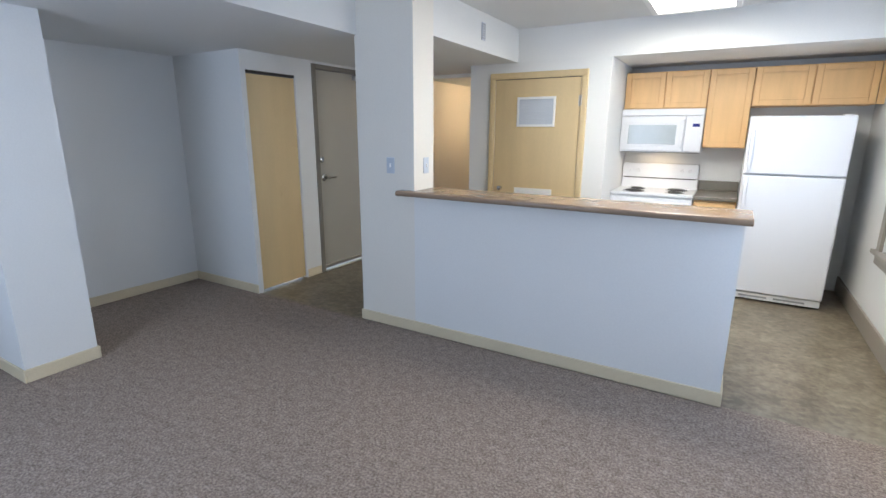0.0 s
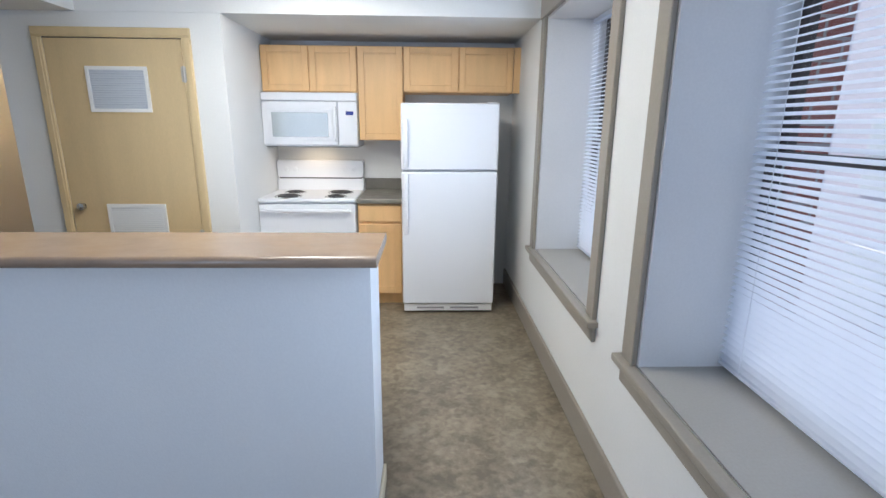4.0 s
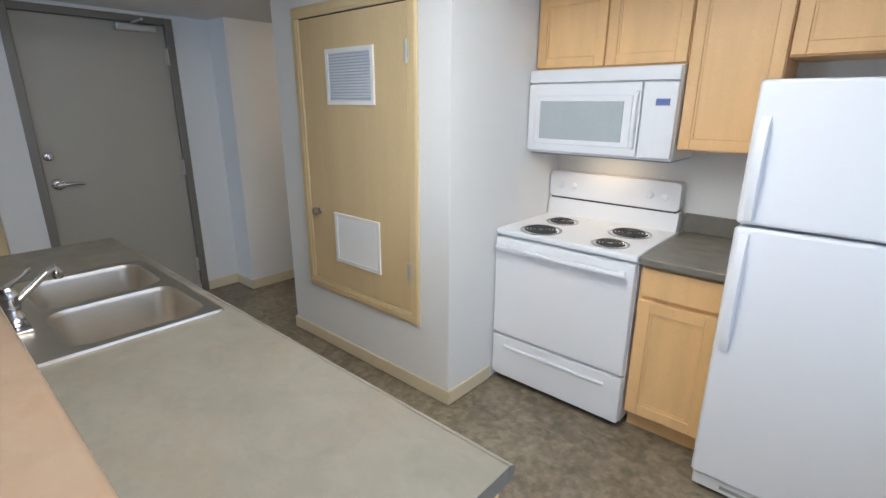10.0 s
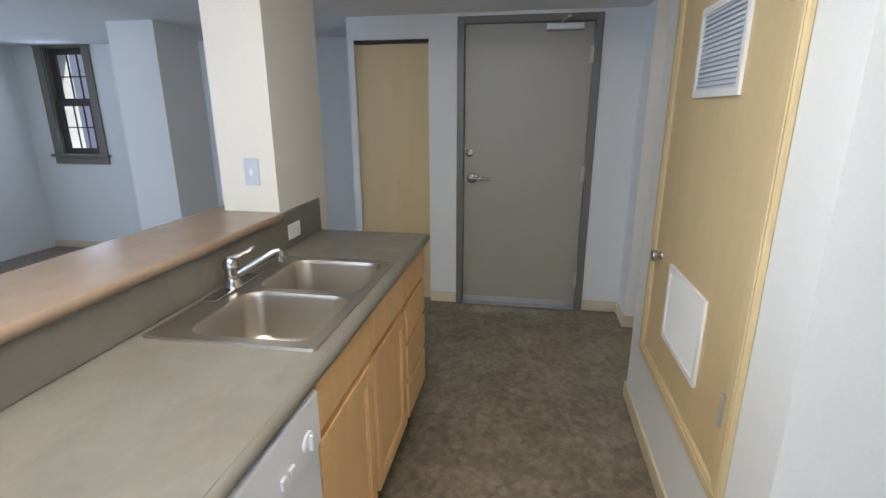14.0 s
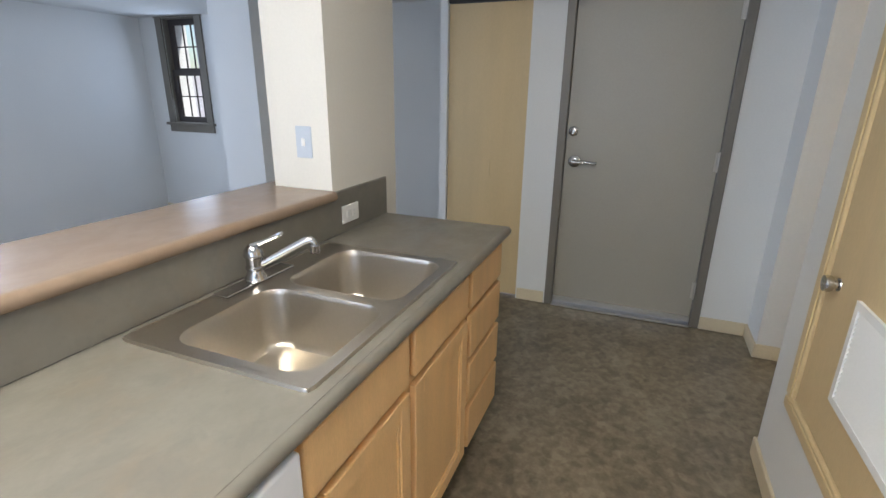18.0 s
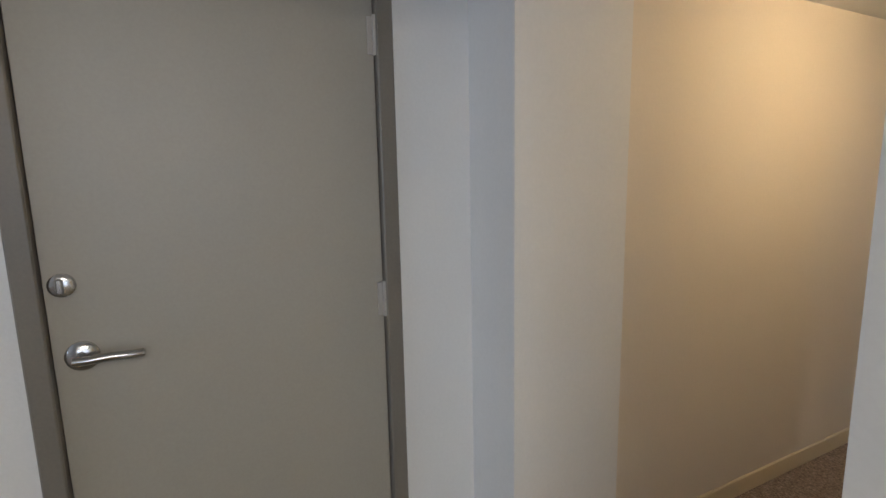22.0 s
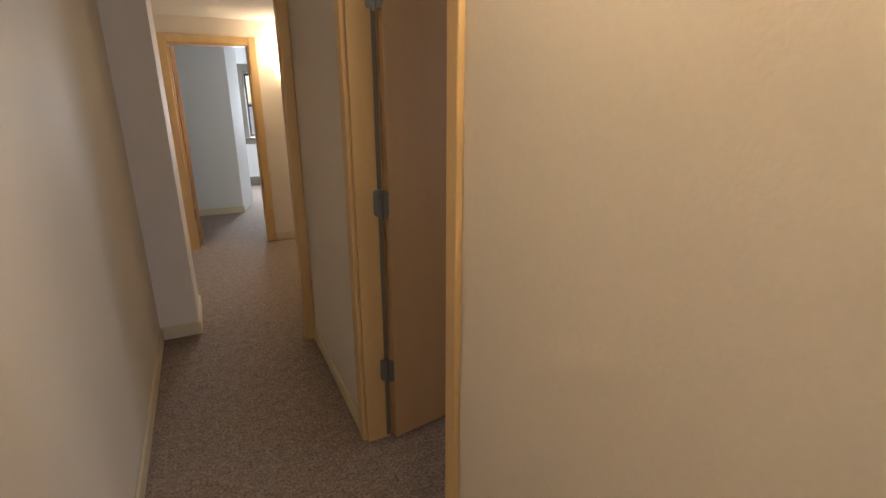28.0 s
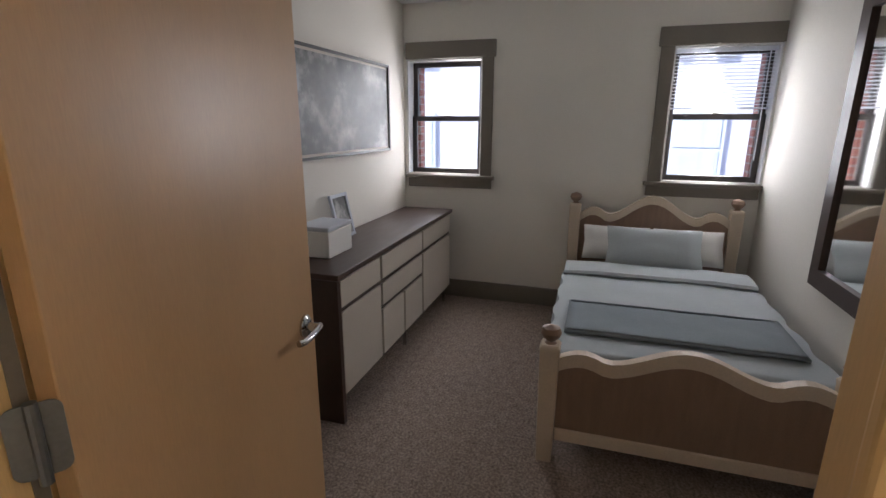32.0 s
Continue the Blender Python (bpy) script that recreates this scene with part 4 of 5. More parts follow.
leaf4 = part("door_leaf", turned(boxes((0.008, 0.80, -0.036, 0.0, 0.014, 2.015), bevel=0.002), leaf_m), "oak_door", d4)
lever_set(leaf4, leaf_m @ Matrix.Translation((0.735, -0.036, 0.915)) @ Matrix.Rotation(radians(-90), 4, "Z") @ Matrix.Rotation(radians(180), 4, "X"), "chrome")
part("latch_plate", turned(boxes((0.80, 0.802, -0.030, -0.006, 0.88, 0.945)), leaf_m), "nickel", leaf4)
# dark sliver between leaf and jamb that paints in the shade of the hinge gap
part("gap_shade_strip", boxes((-1.232, -1.214, DOOR_B - 0.0215, DOOR_B - 0.0185, 0.014, 2.02)), "taupe", d4)
for z in (0.355, 1.082, 1.81):
    plate = loft(bmesh.new(), [[(x, y, q) for x, q, _ in rrect(-0.031, 0.031, -0.052, 0.052, 0.014, 0)] for y in (-0.0015, 0.0015)])
    bm = turned(plate, Matrix.Translation((-1.226, DOOR_B - 0.042, z)) @ Matrix.Rotation(radians(-35), 4, "Z"))
    rod(bm, (-1.229, DOOR_B - 0.046, z - 0.060), (-1.229, DOOR_B - 0.046, z + 0.056), 0.008, 10)
    part("hinge", bm, "hinge_grey", d4)

# cased end of the hall wall, where the hall widens
d5 = thing("door_5", (HALL_E, 4.10, 0), "oak cased corner where the hall widens", "door casing", kind="structure")
part("casing", boxes((HALL_E - 0.058, HALL_E, 4.020, 4.122, 0, 2.10), bevel=0.006, seg=3), "oak_trim", d5)
part("jamb", boxes((HALL_E, BED_W, 4.1005, 4.119, 0, LOW - 0.001)), "oak_trim", d5)

# far bedroom door, open inwards
d6 = thing("door_6", (-1.99, HALL_END, 0), "open oak veneer door at the end of the hall", "door", kind="structure")
for x0, x1 in ((-2.055, -1.986), (-1.307, -1.238)):
    part("casing", boxes((x0, x1, HALL_END - 0.016, HALL_END, 0, 1.99), bevel=0.003), "oak_trim", d6)
part("head_casing", boxes((-1.986, -1.307, HALL_END - 0.016, HALL_END, 1.921, 1.99), bevel=0.003), "oak_trim", d6)
for sp in ((-1.99, -1.972, HALL_END, HALL_END + 0.12, 0, 1.925), (-1.321, -1.303, HALL_END, HALL_END + 0.12, 0, 1.925), (-1.972, -1.321, HALL_END, HALL_END + 0.12, 1.907, 1.925)):
    part("jamb", boxes(sp), "oak_trim", d6)
leaf6 = part("door_leaf", turned(boxes((0.0, 0.036, 0.0, 0.64, 0.014, 1.90), bevel=0.002), Matrix.Translation((-1.968, HALL_END + 0.125, 0)) @ Matrix.Rotation(radians(6), 4, "Z")), "oak_door", d6)
lever_set(leaf6, Matrix.Translation((-1.99, HALL_END + 0.69, 0.93)), "nickel")
for z in (0.33, 1.68):
    hinge(d6, -1.974, -1.970, HALL_END + 0.09, HALL_END + 0.12, z, 0.1, (-1.97, HALL_END + 0.126))

# ---- kitchen ----


def panel_door(root, x0, x1, z0, z1, y, out, rail=0.055, t=0.02):
    """A framed door: recessed panel, two stiles, two rails and a bead, facing out across y."""
    f = lambda a, b, c, d: (a, b, *sorted((y, y + out * t)), c, d)
    d = part("door", boxes((x0 + rail - 0.004, x1 - rail + 0.004, *sorted((y, y + out * t * 0.5)), z0 + rail - 0.004, z1 - rail + 0.004)), "maple", root)
    for sp in (f(x0, x0 + rail, z0, z1), f(x1 - rail, x1, z0, z1)):
        part("stile", boxes(sp, bevel=0.0025), "maple", d)
    for sp in (f(x0 + rail, x1 - rail, z0, z0 + rail), f(x0 + rail, x1 - rail, z1 - rail, z1)):
        part("rail", boxes(sp, bevel=0.0025), "maple", d)
    e, w = 0.001, 0.010
    part("bead", ring(bmesh.new(), (x0 + rail + e, x1 - rail - e, z0 + rail + e, z1 - rail - e), (x0 + rail + w, x1 - rail - w, z0 + rail + w, z1 - rail - w), y + out * t * 0.4, y + out * t * 0.78, "y"), "maple", d)


def slab_front(x0, x1, z0, z1, y, out, t=0.02):
    return boxes((x0, x1, *sorted((y, y + out * t)), z0, z1), bevel=0.006, seg=2)


def upper_cabinet(x0, x1, z0, z1, doors, label):
    root = thing("wall_cabinet", ((x0 + x1) / 2, BACK, z0), label, "cabinet", "maple wall cabinets")
    part("body", boxes((x0 + 0.001, x1 - 0.001, 0.722, BACK - 0.001, z0, z1)), "maple", root)
    w = (x1 - x0) / doors
    for k in range(doors):
        panel_door(root, x0 + k * w + 0.005, x0 + (k + 1) * w - 0.005, z0 + 0.006, z1 - 0.006, 0.7215, -1, 0.05)
    return root


upper_cabinet(0.205, 0.975, 1.742, 2.10, 2, "maple wall cabinet with two doors above the microwave")
upper_cabinet(0.977, 1.345, 1.362, 2.10, 1, "tall maple wall cabinet with one door")
upper_cabinet(1.347, 2.245, 1.748, 2.10, 2, "maple wall cabinet with two doors above the refrigerator")
solid("cabinet_filler", boxes((2.246, EAST - 0.001, 0.705, 0.725, 1.748, 2.10)), "maple", "narrow maple filler strip beside the wall cabinets", "cabinet")

# refrigerator
fr = thing("refrigerator", (1.71, 0.6, 0), "white top-freezer refrigerator with textured doors", "refrigerator")
part("body", boxes((1.352, 2.074, 0.315, 0.985, 0.03, 1.635), bevel=0.006, seg=2), "enamel", fr)
up = part("freezer_door", boxes((1.347, 2.078, 0.243, 0.309, 1.158, 1.648), bevel=0.014, seg=3), "enamel_tex", fr, smooth=True)
low = part("fridge_door", boxes((1.347, 2.078, 0.243, 0.309, 0.085, 1.146), bevel=0.014, seg=3), "enamel_tex", fr, smooth=True)


def bow_handle(parent, x, y, z0, z1):
    bm = bmesh.new()
    loops = []
    for k in range(9):
        u = k / 8
        z = z0 + (z1 - z0) * u
        out = 0.012 + 0.03 * math.sin(math.pi * u) ** 0.5
        w = 0.016
        loops.append([(x - w, y + 0.004, z), (x - w * 0.8, y - out, z), (x + w * 0.8, y - out, z), (x + w, y + 0.004, z)])
    loft(bm, loops)
    return part("handle", bm, "enamel", parent, smooth=True)


bow_handle(up, 1.385, 0.243, 1.175, 1.53)
bow_handle(low, 1.385, 0.243, 0.66, 1.125)
kick = part("kick_grille", boxes((1.356, 2.070, 0.262, 0.33, 0.018, 0.078), bevel=0.004), "white_plastic", fr)
for a, b in ((1.46, 1.68), (1.73, 1.96)):
    part("vent_slot", boxes((a, b, 0.2605, 0.2625, 0.038, 0.054)), "hood_grey", kick)
part("hinge_cap", boxes((1.99, 2.06, 0.262, 0.36, 1.648, 1.658), bevel=0.004, seg=2), "white_plastic", fr)
for x in (1.40, 2.03):
    part("foot", boxes((x - 0.02, x + 0.02, 0.35, 0.40, 0.0, 0.03)), "dark", fr)

# electric range
st = thing("electric_range", (0.587, 0.7, 0), "white freestanding electric range with four coil burners", "stove")
part("body", boxes((0.206, 0.970, 0.43, 1.015, 0.03, 0.885), bevel=0.003), "enamel", st)
part("plinth", boxes((0.225, 0.95, 0.48, 0.98, 0.0, 0.03)), "dark", st)
top = part("cooktop", boxes((0.203, 0.973, 0.388, 1.0, 0.885, 0.918), bevel=0.010, seg=3), "enamel", st, smooth=True)
oven = part("oven_door", boxes((0.207, 0.969, 0.385, 0.43, 0.305, 0.872), bevel=0.008, seg=2), "enamel", st, smooth=True)
bm = boxes((0.235, 0.941, 0.335, 0.358, 0.815, 0.838), bevel=0.008, seg=3)
box(bm, 0.245, 0.275, 0.35, 0.388, 0.815, 0.838, bevel=0.004)
box(bm, 0.901, 0.931, 0.35, 0.388, 0.815, 0.838, bevel=0.004)
part("oven_handle", bm, "enamel", oven, smooth=True)
dr = part("storage_drawer", boxes((0.207, 0.969, 0.388, 0.43, 0.04, 0.292), bevel=0.007, seg=2), "enamel", st, smooth=True)
part("drawer_pull", boxes((0.29, 0.886, 0.376, 0.392, 0.222, 0.240), bevel=0.007, seg=3), "enamel", dr, smooth=True)
bm = bmesh.new()
loft(bm, [[(0.208, 0.93, 0.915), (0.968, 0.93, 0.915), (0.968, 1.02, 0.915), (0.208, 1.02, 0.915)], [(0.208, 0.945, 1.02), (0.968, 0.945, 1.02), (0.968, 1.02, 1.02), (0.208, 1.02, 1.02)]])
gd = part("backguard", bm, "enamel", st)
bm = bmesh.new()
prof = rrect(0.210, 0.966, 1.028, 1.178, 0.022, 0)
loft(bm, [[(x, y0, z) for x, z, _ in prof] for y0 in (0.936, 0.942, 1.02)])
part("control_panel", bm, "enamel", gd, smooth=True)
# solid black strip standing in for the shade of the gap below the panel
part("panel_gap_shade", boxes((0.222, 0.954, 0.9445, 1.01, 1.017, 1.0285)), "dark", gd)
for x in (0.29, 0.37, 0.81, 0.89):
    part("knob", lathe(bmesh.new(), [(0.001, 0), (0.021, 0), (0.020, 0.008), (0.016, 0.011), (0.001, 0.011)], (x, 0.937, 1.10), 16, Matrix.Rotation(radians(90), 4, "X")), "enamel", gd, "white control knob", smooth=True)
for x, y, r in ((0.415, 0.50, 0.098), (0.405, 0.755, 0.078), (0.80, 0.495, 0.078), (0.795, 0.752, 0.098)):
    pan = part("burner_bowl", lathe(bmesh.new(), [(r + 0.012, 0.917), (r + 0.013, 0.921), (r + 0.004, 0.922), (r - 0.004, 0.916), (0.02, 0.912), (0.001, 0.912)], (x, y, 0), 32), "chrome", top, "chrome drip bowl", smooth=True)
    pts = []
    turns = 4 if r > 0.09 else 3
    for k in range(turns * 20 + 1):
        a = 2 * math.pi * k / 20
        rr = 0.018 + (r - 0.026) * k / (turns * 20)
        pts.append((x + rr * math.cos(a), y + rr * math.sin(a), 0.926))
    part("coil", tube(bmesh.new(), pts, 0.0052, 6), "coil_grey", pan, "dark coil element", smooth=True)

# microwave over the range
mw = thing("microwave_oven", (0.587, 0.84, 1.31), "white over-the-range microwave with a grey window", "microwave")
part("body", boxes((0.203, 0.973, 0.678, BACK - 0.002, 1.310, 1.738), bevel=0.003), "enamel", mw)
part("vent_strip", boxes((0.203, 0.973, 0.650, 0.678, 1.672, 1.737), bevel=0.008, seg=2), "enamel", mw, smooth=True)
dm = part("microwave_door", boxes((0.205, 0.812, 0.646, 0.678, 1.322, 1.667), bevel=0.008, seg=2), "enamel", mw, smooth=True)
part("window_surround", boxes((0.250, 0.775, 0.6415, 0.646, 1.362, 1.608), bevel=0.004, seg=2), "enamel", dm)
part("window", boxes((0.283, 0.735, 0.6395, 0.643, 1.388, 1.580), bevel=0.0015), "grey_glass", dm, "grey perforated window")
cp = part("control_panel", boxes((0.816, 0.971, 0.648, 0.678, 1.322, 1.667), bevel=0.006, seg=2), "enamel", mw, smooth=True)
part("display", boxes((0.880, 0.942, 0.6465, 0.6482, 1.562, 1.592)), "display", cp, "blue clock display")
for r_ in range(5):
    for q in range(3):
        part("button", boxes((0.868 + q * 0.027, 0.890 + q * 0.027, 0.6472, 0.6485, 1.50 - r_ * 0.032, 1.522 - r_ * 0.032)), "enamel", cp)
bm = bmesh.new()
loft(bm, [[(0.784, 0.648, z), (0.786, 0.646 - o, z), (0.802, 0.646 - o, z), (0.804, 0.648, z)] for z, o in ((1.355, 0.002), (1.37, 0.022), (1.42, 0.03), (1.56, 0.03), (1.61, 0.022), (1.63, 0.002))])
part("handle", bm, "enamel", dm, smooth=True)
part("underside", boxes((0.215, 0.961, 0.69, BACK - 0.01, 1.302, 1.3095)), "hood_grey", mw)

# small base cabinet and its worktop
bc = thing("base_cabinet", (1.16, 0.72, 0), "maple base cabinet with a drawer and a door", "cabinet", "maple base cabinets")
part("body", boxes((0.980, 1.340, 0.444, BACK - 0.002, 0.10, 0.876)), "maple", bc)
part("toe_kick", boxes((0.982, 1.338, 0.50, BACK - 0.01, 0.0, 0.10)), "maple", bc)
part("drawer_front", slab_front(0.990, 1.330, 0.725, 0.862, 0.443, -1), "maple", bc)
panel_door(bc, 0.990, 1.330, 0.115, 0.705, 0.443, -1)
wt = thing("worktop", (1.16, 0.7, 0.876), "small grey laminate worktop with a backsplash", "worktop")
part("slab", boxes((0.977, 1.343, 0.395, BACK - 0.001, 0.8765, 0.915), bevel=0.008, seg=2), "counter", wt)
part("backsplash", boxes((0.977, 1.343, BACK - 0.02, BACK - 0.0015, 0.9155, 1.015), bevel=0.003), "counter", wt)

# peninsula: cabinets, dishwasher, worktop, sink
FY = -1.105


def base_unit(x0, x1, fronts, label, sink=False):
    root = thing("base_cabinet", ((x0 + x1) / 2, -1.40, 0), label, "cabinet", "maple base cabinets")
    part("body", boxes((x0 + 0.001, x1 - 0.001, -1.660, FY, 0.10, 0.70 if sink else 0.874)), "maple", root)
    if sink:
        part("face_frame", ring(bmesh.new(), (x0 + 0.001, x1 - 0.001, -1.660, FY), (x0 + 0.02, x1 - 0.02, -1.645, FY - 0.012), 0.7005, 0.874, "z"), "maple", root)
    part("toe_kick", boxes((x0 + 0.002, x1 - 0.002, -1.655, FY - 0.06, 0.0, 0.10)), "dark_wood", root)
    for kind, a, b, z0, z1 in fronts:
        if kind == "door":
            panel_door(root, a, b, z0, z1, FY + 0.0005, 1)
        else:
            part("drawer_front", slab_front(a, b, z0, z1, FY + 0.0005, 1), "maple", root)


base_unit(-1.075, -0.665, [("drawer", -1.058, -0.682, a, b) for a, b in ((0.715, 0.856), (0.520, 0.690), (0.325, 0.495), (0.120, 0.300))], "maple base cabinet with four drawers")
base_unit(-0.664, 0.262, [("drawer", -0.646, -0.218, 0.715, 0.856), ("drawer", -0.184, 0.244, 0.715, 0.856), ("door", -0.646, -0.218, 0.120, 0.690), ("door", -0.184, 0.244, 0.120, 0.690)], "maple sink base cabinet with two doors", True)
base_unit(0.868, 1.250, [("drawer", 0.878, 1.240, 0.705, 0.862), ("door", 0.878, 1.240, 0.115, 0.69)], "maple base cabinet at the end of the counter")
solid("end_panel", boxes((1.251, 1.262, -1.662, FY + 0.02, 0.0, 0.874)), "maple", "plain maple end panel of the peninsula", "cabinet")
dw = thing("dishwasher", (0.565, -1.38, 0), "white built-in dishwasher with a dial", "dishwasher")
part("tub", boxes((0.266, 0.864, -1.655, -1.11, 0.10, 0.868)), "dark", dw)
dd = part("door_panel", boxes((0.268, 0.862, -1.109, -1.078, 0.20, 0.708), bevel=0.004), "enamel", dw)
cpn = part("control_panel", boxes((0.268, 0.862, -1.109, -1.068, 0.713, 0.866), bevel=0.010, seg=3), "enamel", dw, smooth=True)
part("latch_slot", boxes((0.655, 0.815, -1.069, -1.0668, 0.806, 0.816), bevel=0.001), "hood_grey", cpn, "dark latch slot")
part("latch_lip", boxes((0.645, 0.825, -1.0685, -1.062, 0.818, 0.832), bevel=0.003), "enamel", cpn)
part("dial", lathe(bmesh.new(), [(0.001, 0), (0.026, 0), (0.025, 0.005), (0.022, 0.007), (0.001, 0.007)], (0.345, -1.068, 0.770), 20, Matrix.Rotation(radians(-90), 4, "X")), "enamel", cpn, "white timer dial", smooth=True)
part("dial_grip", boxes((0.340, 0.350, -1.062, -1.052, 0.750, 0.790), bevel=0.002), "enamel", cpn)
for x in (0.42, 0.455):
    part("button", boxes((x, x + 0.022, -1.068, -1.060, 0.745, 0.772), bevel=0.002), "white_plastic", cpn)
part("kick_panel", boxes((0.270, 0.860, -1.155, -1.125, 0.01, 0.195), bevel=0.003), "enamel", dw)

SX0, SX1, SY0, SY1 = -0.592, 0.184, -1.612, -1.112
ct = thing("worktop", (0.1, -1.36, 0.876), "long grey laminate worktop with an inset sink", "worktop")
bm = bmesh.new()
x0, x1, y0, y1 = -1.105, 1.282, -1.664, -1.062
ring(bm, (x0, x1, y0, y1 - 0.02), (SX0 + 0.015, SX1 - 0.015, SY0 + 0.015, SY1 - 0.015), 0.876, 0.914, "z")
part("slab", bm, "counter", ct)
bm = bmesh.new()
loops = []
for x in (x0, x1):
    loops.append([(x, y1 - 0.02, 0.876)] + [(x, y1 - 0.019 + 0.019 * math.sin(radians(a)), 0.895 + 0.019 * math.cos(radians(a))) for a in range(180, -1, -15)])
loft(bm, loops)
part("front_edge", bm, "counter", ct, smooth=True)
part("backsplash", boxes((-1.103, 1.282, -1.6645, -1.645, 0.9142, 1.082), bevel=0.003), "counter", ct)

bt = thing("bar_top", (0.3, -1.80, 1.05), "tan laminate breakfast bar top with rounded edges", "worktop")
bm = bmesh.new()
prof = [(-2.005 + 0.019 - 0.019 * math.sin(radians(a)), 1.070 - 0.019 * math.cos(radians(a))) for a in range(0, 181, 20)]
prof += [(-1.625 - 0.019 + 0.019 * math.sin(radians(a)), 1.070 + 0.019 * math.cos(radians(a))) for a in range(0, 181, 20)]
loft(bm, [[(x, y, z) for y, z in prof] for x in (-0.69, 1.39)])
part("slab", bm, "bar", bt, smooth=True)
bm = bmesh.new()
prof = [(-2.005 + 0.019 - 0.019 * math.sin(radians(a)), 1.070 - 0.019 * math.cos(radians(a))) for a in range(0, 181, 20)]
loft(bm, [[(x, y, z) for y, z in prof + [(-1.9215, 1.089), (-1.9215, 1.051)]] for x in (-0.81, -0.69)])
part("return", bm, "bar", bt, smooth=True)

sk = thing("kitchen_sink", (-0.215, -1.36, 0.914), "double bowl stainless steel drop-in sink", "sink")
bm = bmesh.new()
B_L, B_R = (-0.562, -0.222), (-0.190, 0.154)
by0, by1 = -1.520, -1.138
for sp in ((SX0, SX1, SY0, by0, 0.9145, 0.921), (SX0, SX1, by1, SY1, 0.9145, 0.921), (SX0, B_L[0], by0, by1, 0.9145, 0.921), (B_L[1], B_R[0], by0, by1, 0.9145, 0.9195), (B_R[1], SX1, by0, by1, 0.9145, 0.921)):
    box(bm, *sp)
part("rim", bm, "steel", sk)
bm = bmesh.new()
loft(bm, [rrect(SX0 - 0.004, SX1 + 0.004, SY0 - 0.004, SY1 + 0.004, 0.02, 0.9145), rrect(SX0 - 0.002, SX1 + 0.002, SY0 - 0.002, SY1 + 0.002, 0.02, 0.9225), rrect(SX0 + 0.010, SX1 - 0.010, SY0 + 0.010, SY1 - 0.010, 0.018, 0.9215)], False, False)
part("rim_lip", bm, "steel", sk, smooth=True)
for a, b in (B_L, B_R):
    bm = bmesh.new()
    loft(bm, [rrect(a - 0.015, b + 0.015, by0 - 0.015, by1 + 0.015, 0.03, 0.9216), rrect(a + 0.004, b - 0.004, by0 + 0.004, by1 - 0.004, 0.06, 0.9205), rrect(a + 0.010, b - 0.010, by0 + 0.010, by1 - 0.010, 0.06, 0.905), rrect(a + 0.022, b - 0.022, by0 + 0.022, by1 - 0.022, 0.06, 0.775), rrect(a + 0.035, b - 0.035, by0 + 0.035, by1 - 0.035, 0.06, 0.757), rrect(a + 0.07, b - 0.07, by0 + 0.07, by1 - 0.07, 0.05, 0.752)], False, True)
    bowl = part("bowl", bm, "steel", sk, "brushed steel bowl", smooth=True)
    cx, cy = (a + b) / 2, -1.28
    part("drain", lathe(bmesh.new(), [(0.045, 0.7525), (0.044, 0.756), (0.034, 0.754), (0.03, 0.750), (0.001, 0.750)], (cx, cy, 0), 24), "chrome", bowl, smooth=True)
    part("strainer", lathe(bmesh.new(), [(0.028, 0.7505), (0.024, 0.758), (0.006, 0.760), (0.005, 0.772), (0.001, 0.773)], (cx, cy, 0), 20), "nickel", bowl, smooth=True)
shrink = lambda bm: turned(bm, Matrix.Translation((-0.20, -1.582, 0.929)) @ Matrix.Diagonal((0.86, 0.86, 0.86, 1)) @ Matrix.Translation((0.20, 1.566, -0.929)))
fc = thing("faucet", (-0.20, -1.565, 0.921), "chrome single-lever kitchen faucet with a swivel spout", "faucet")
part("deck_plate", boxes((-0.335, -0.065, -1.608, -1.556, 0.9215, 0.930), bevel=0.004, seg=2), "chrome", fc, smooth=True)
part("valve_body", shrink(lathe(bmesh.new(), [(0.001, 0.929), (0.036, 0.929), (0.034, 0.940), (0.027, 0.950), (0.026, 0.962), (0.031, 0.966), (0.031, 0.972), (0.027, 0.976), (0.028, 1.004), (0.033, 1.008), (0.033, 1.016), (0.030, 1.030), (0.020, 1.044), (0.001, 1.048)], (-0.20, -1.566, 0), 24)), "chrome", fc, smooth=True)
spout = part("spout", shrink(tube(bmesh.new(), [(-0.205, -1.556, 0.975), (-0.230, -1.518, 0.997), (-0.262, -1.470, 1.026), (-0.290, -1.424, 1.053), (-0.299, -1.410, 1.056), (-0.304, -1.402, 1.048), (-0.305, -1.400, 1.036)], 0.0135, 12)), "chrome", fc, smooth=True)
part("aerator", shrink(lathe(bmesh.new(), [(0.001, 1.010), (0.0165, 1.010), (0.018, 1.018), (0.018, 1.036), (0.0135, 1.041), (0.001, 1.041)], (-0.305, -1.400, 0), 16)), "chrome", spout, smooth=True)
lever_bm = loft(bmesh.new(), [[(x - w, y, z), (x - w * 0.6, y, z + h), (x + w * 0.6, y, z + h), (x + w, y, z), (x + w * 0.6, y, z - h), (x - w * 0.6, y, z - h)] for x, y, z, w, h in ((-0.200, -1.570, 1.040, 0.016, 0.012), (-0.210, -1.548, 1.050, 0.011, 0.009), (-0.224, -1.522, 1.062, 0.0065, 0.006), (-0.238, -1.496, 1.076, 0.009, 0.008), (-0.243, -1.486, 1.081, 0.010, 0.008), (-0.246, -1.480, 1.084, 0.005, 0.004))])
part("lever", shrink(lever_bm), "chrome", fc, smooth=True)


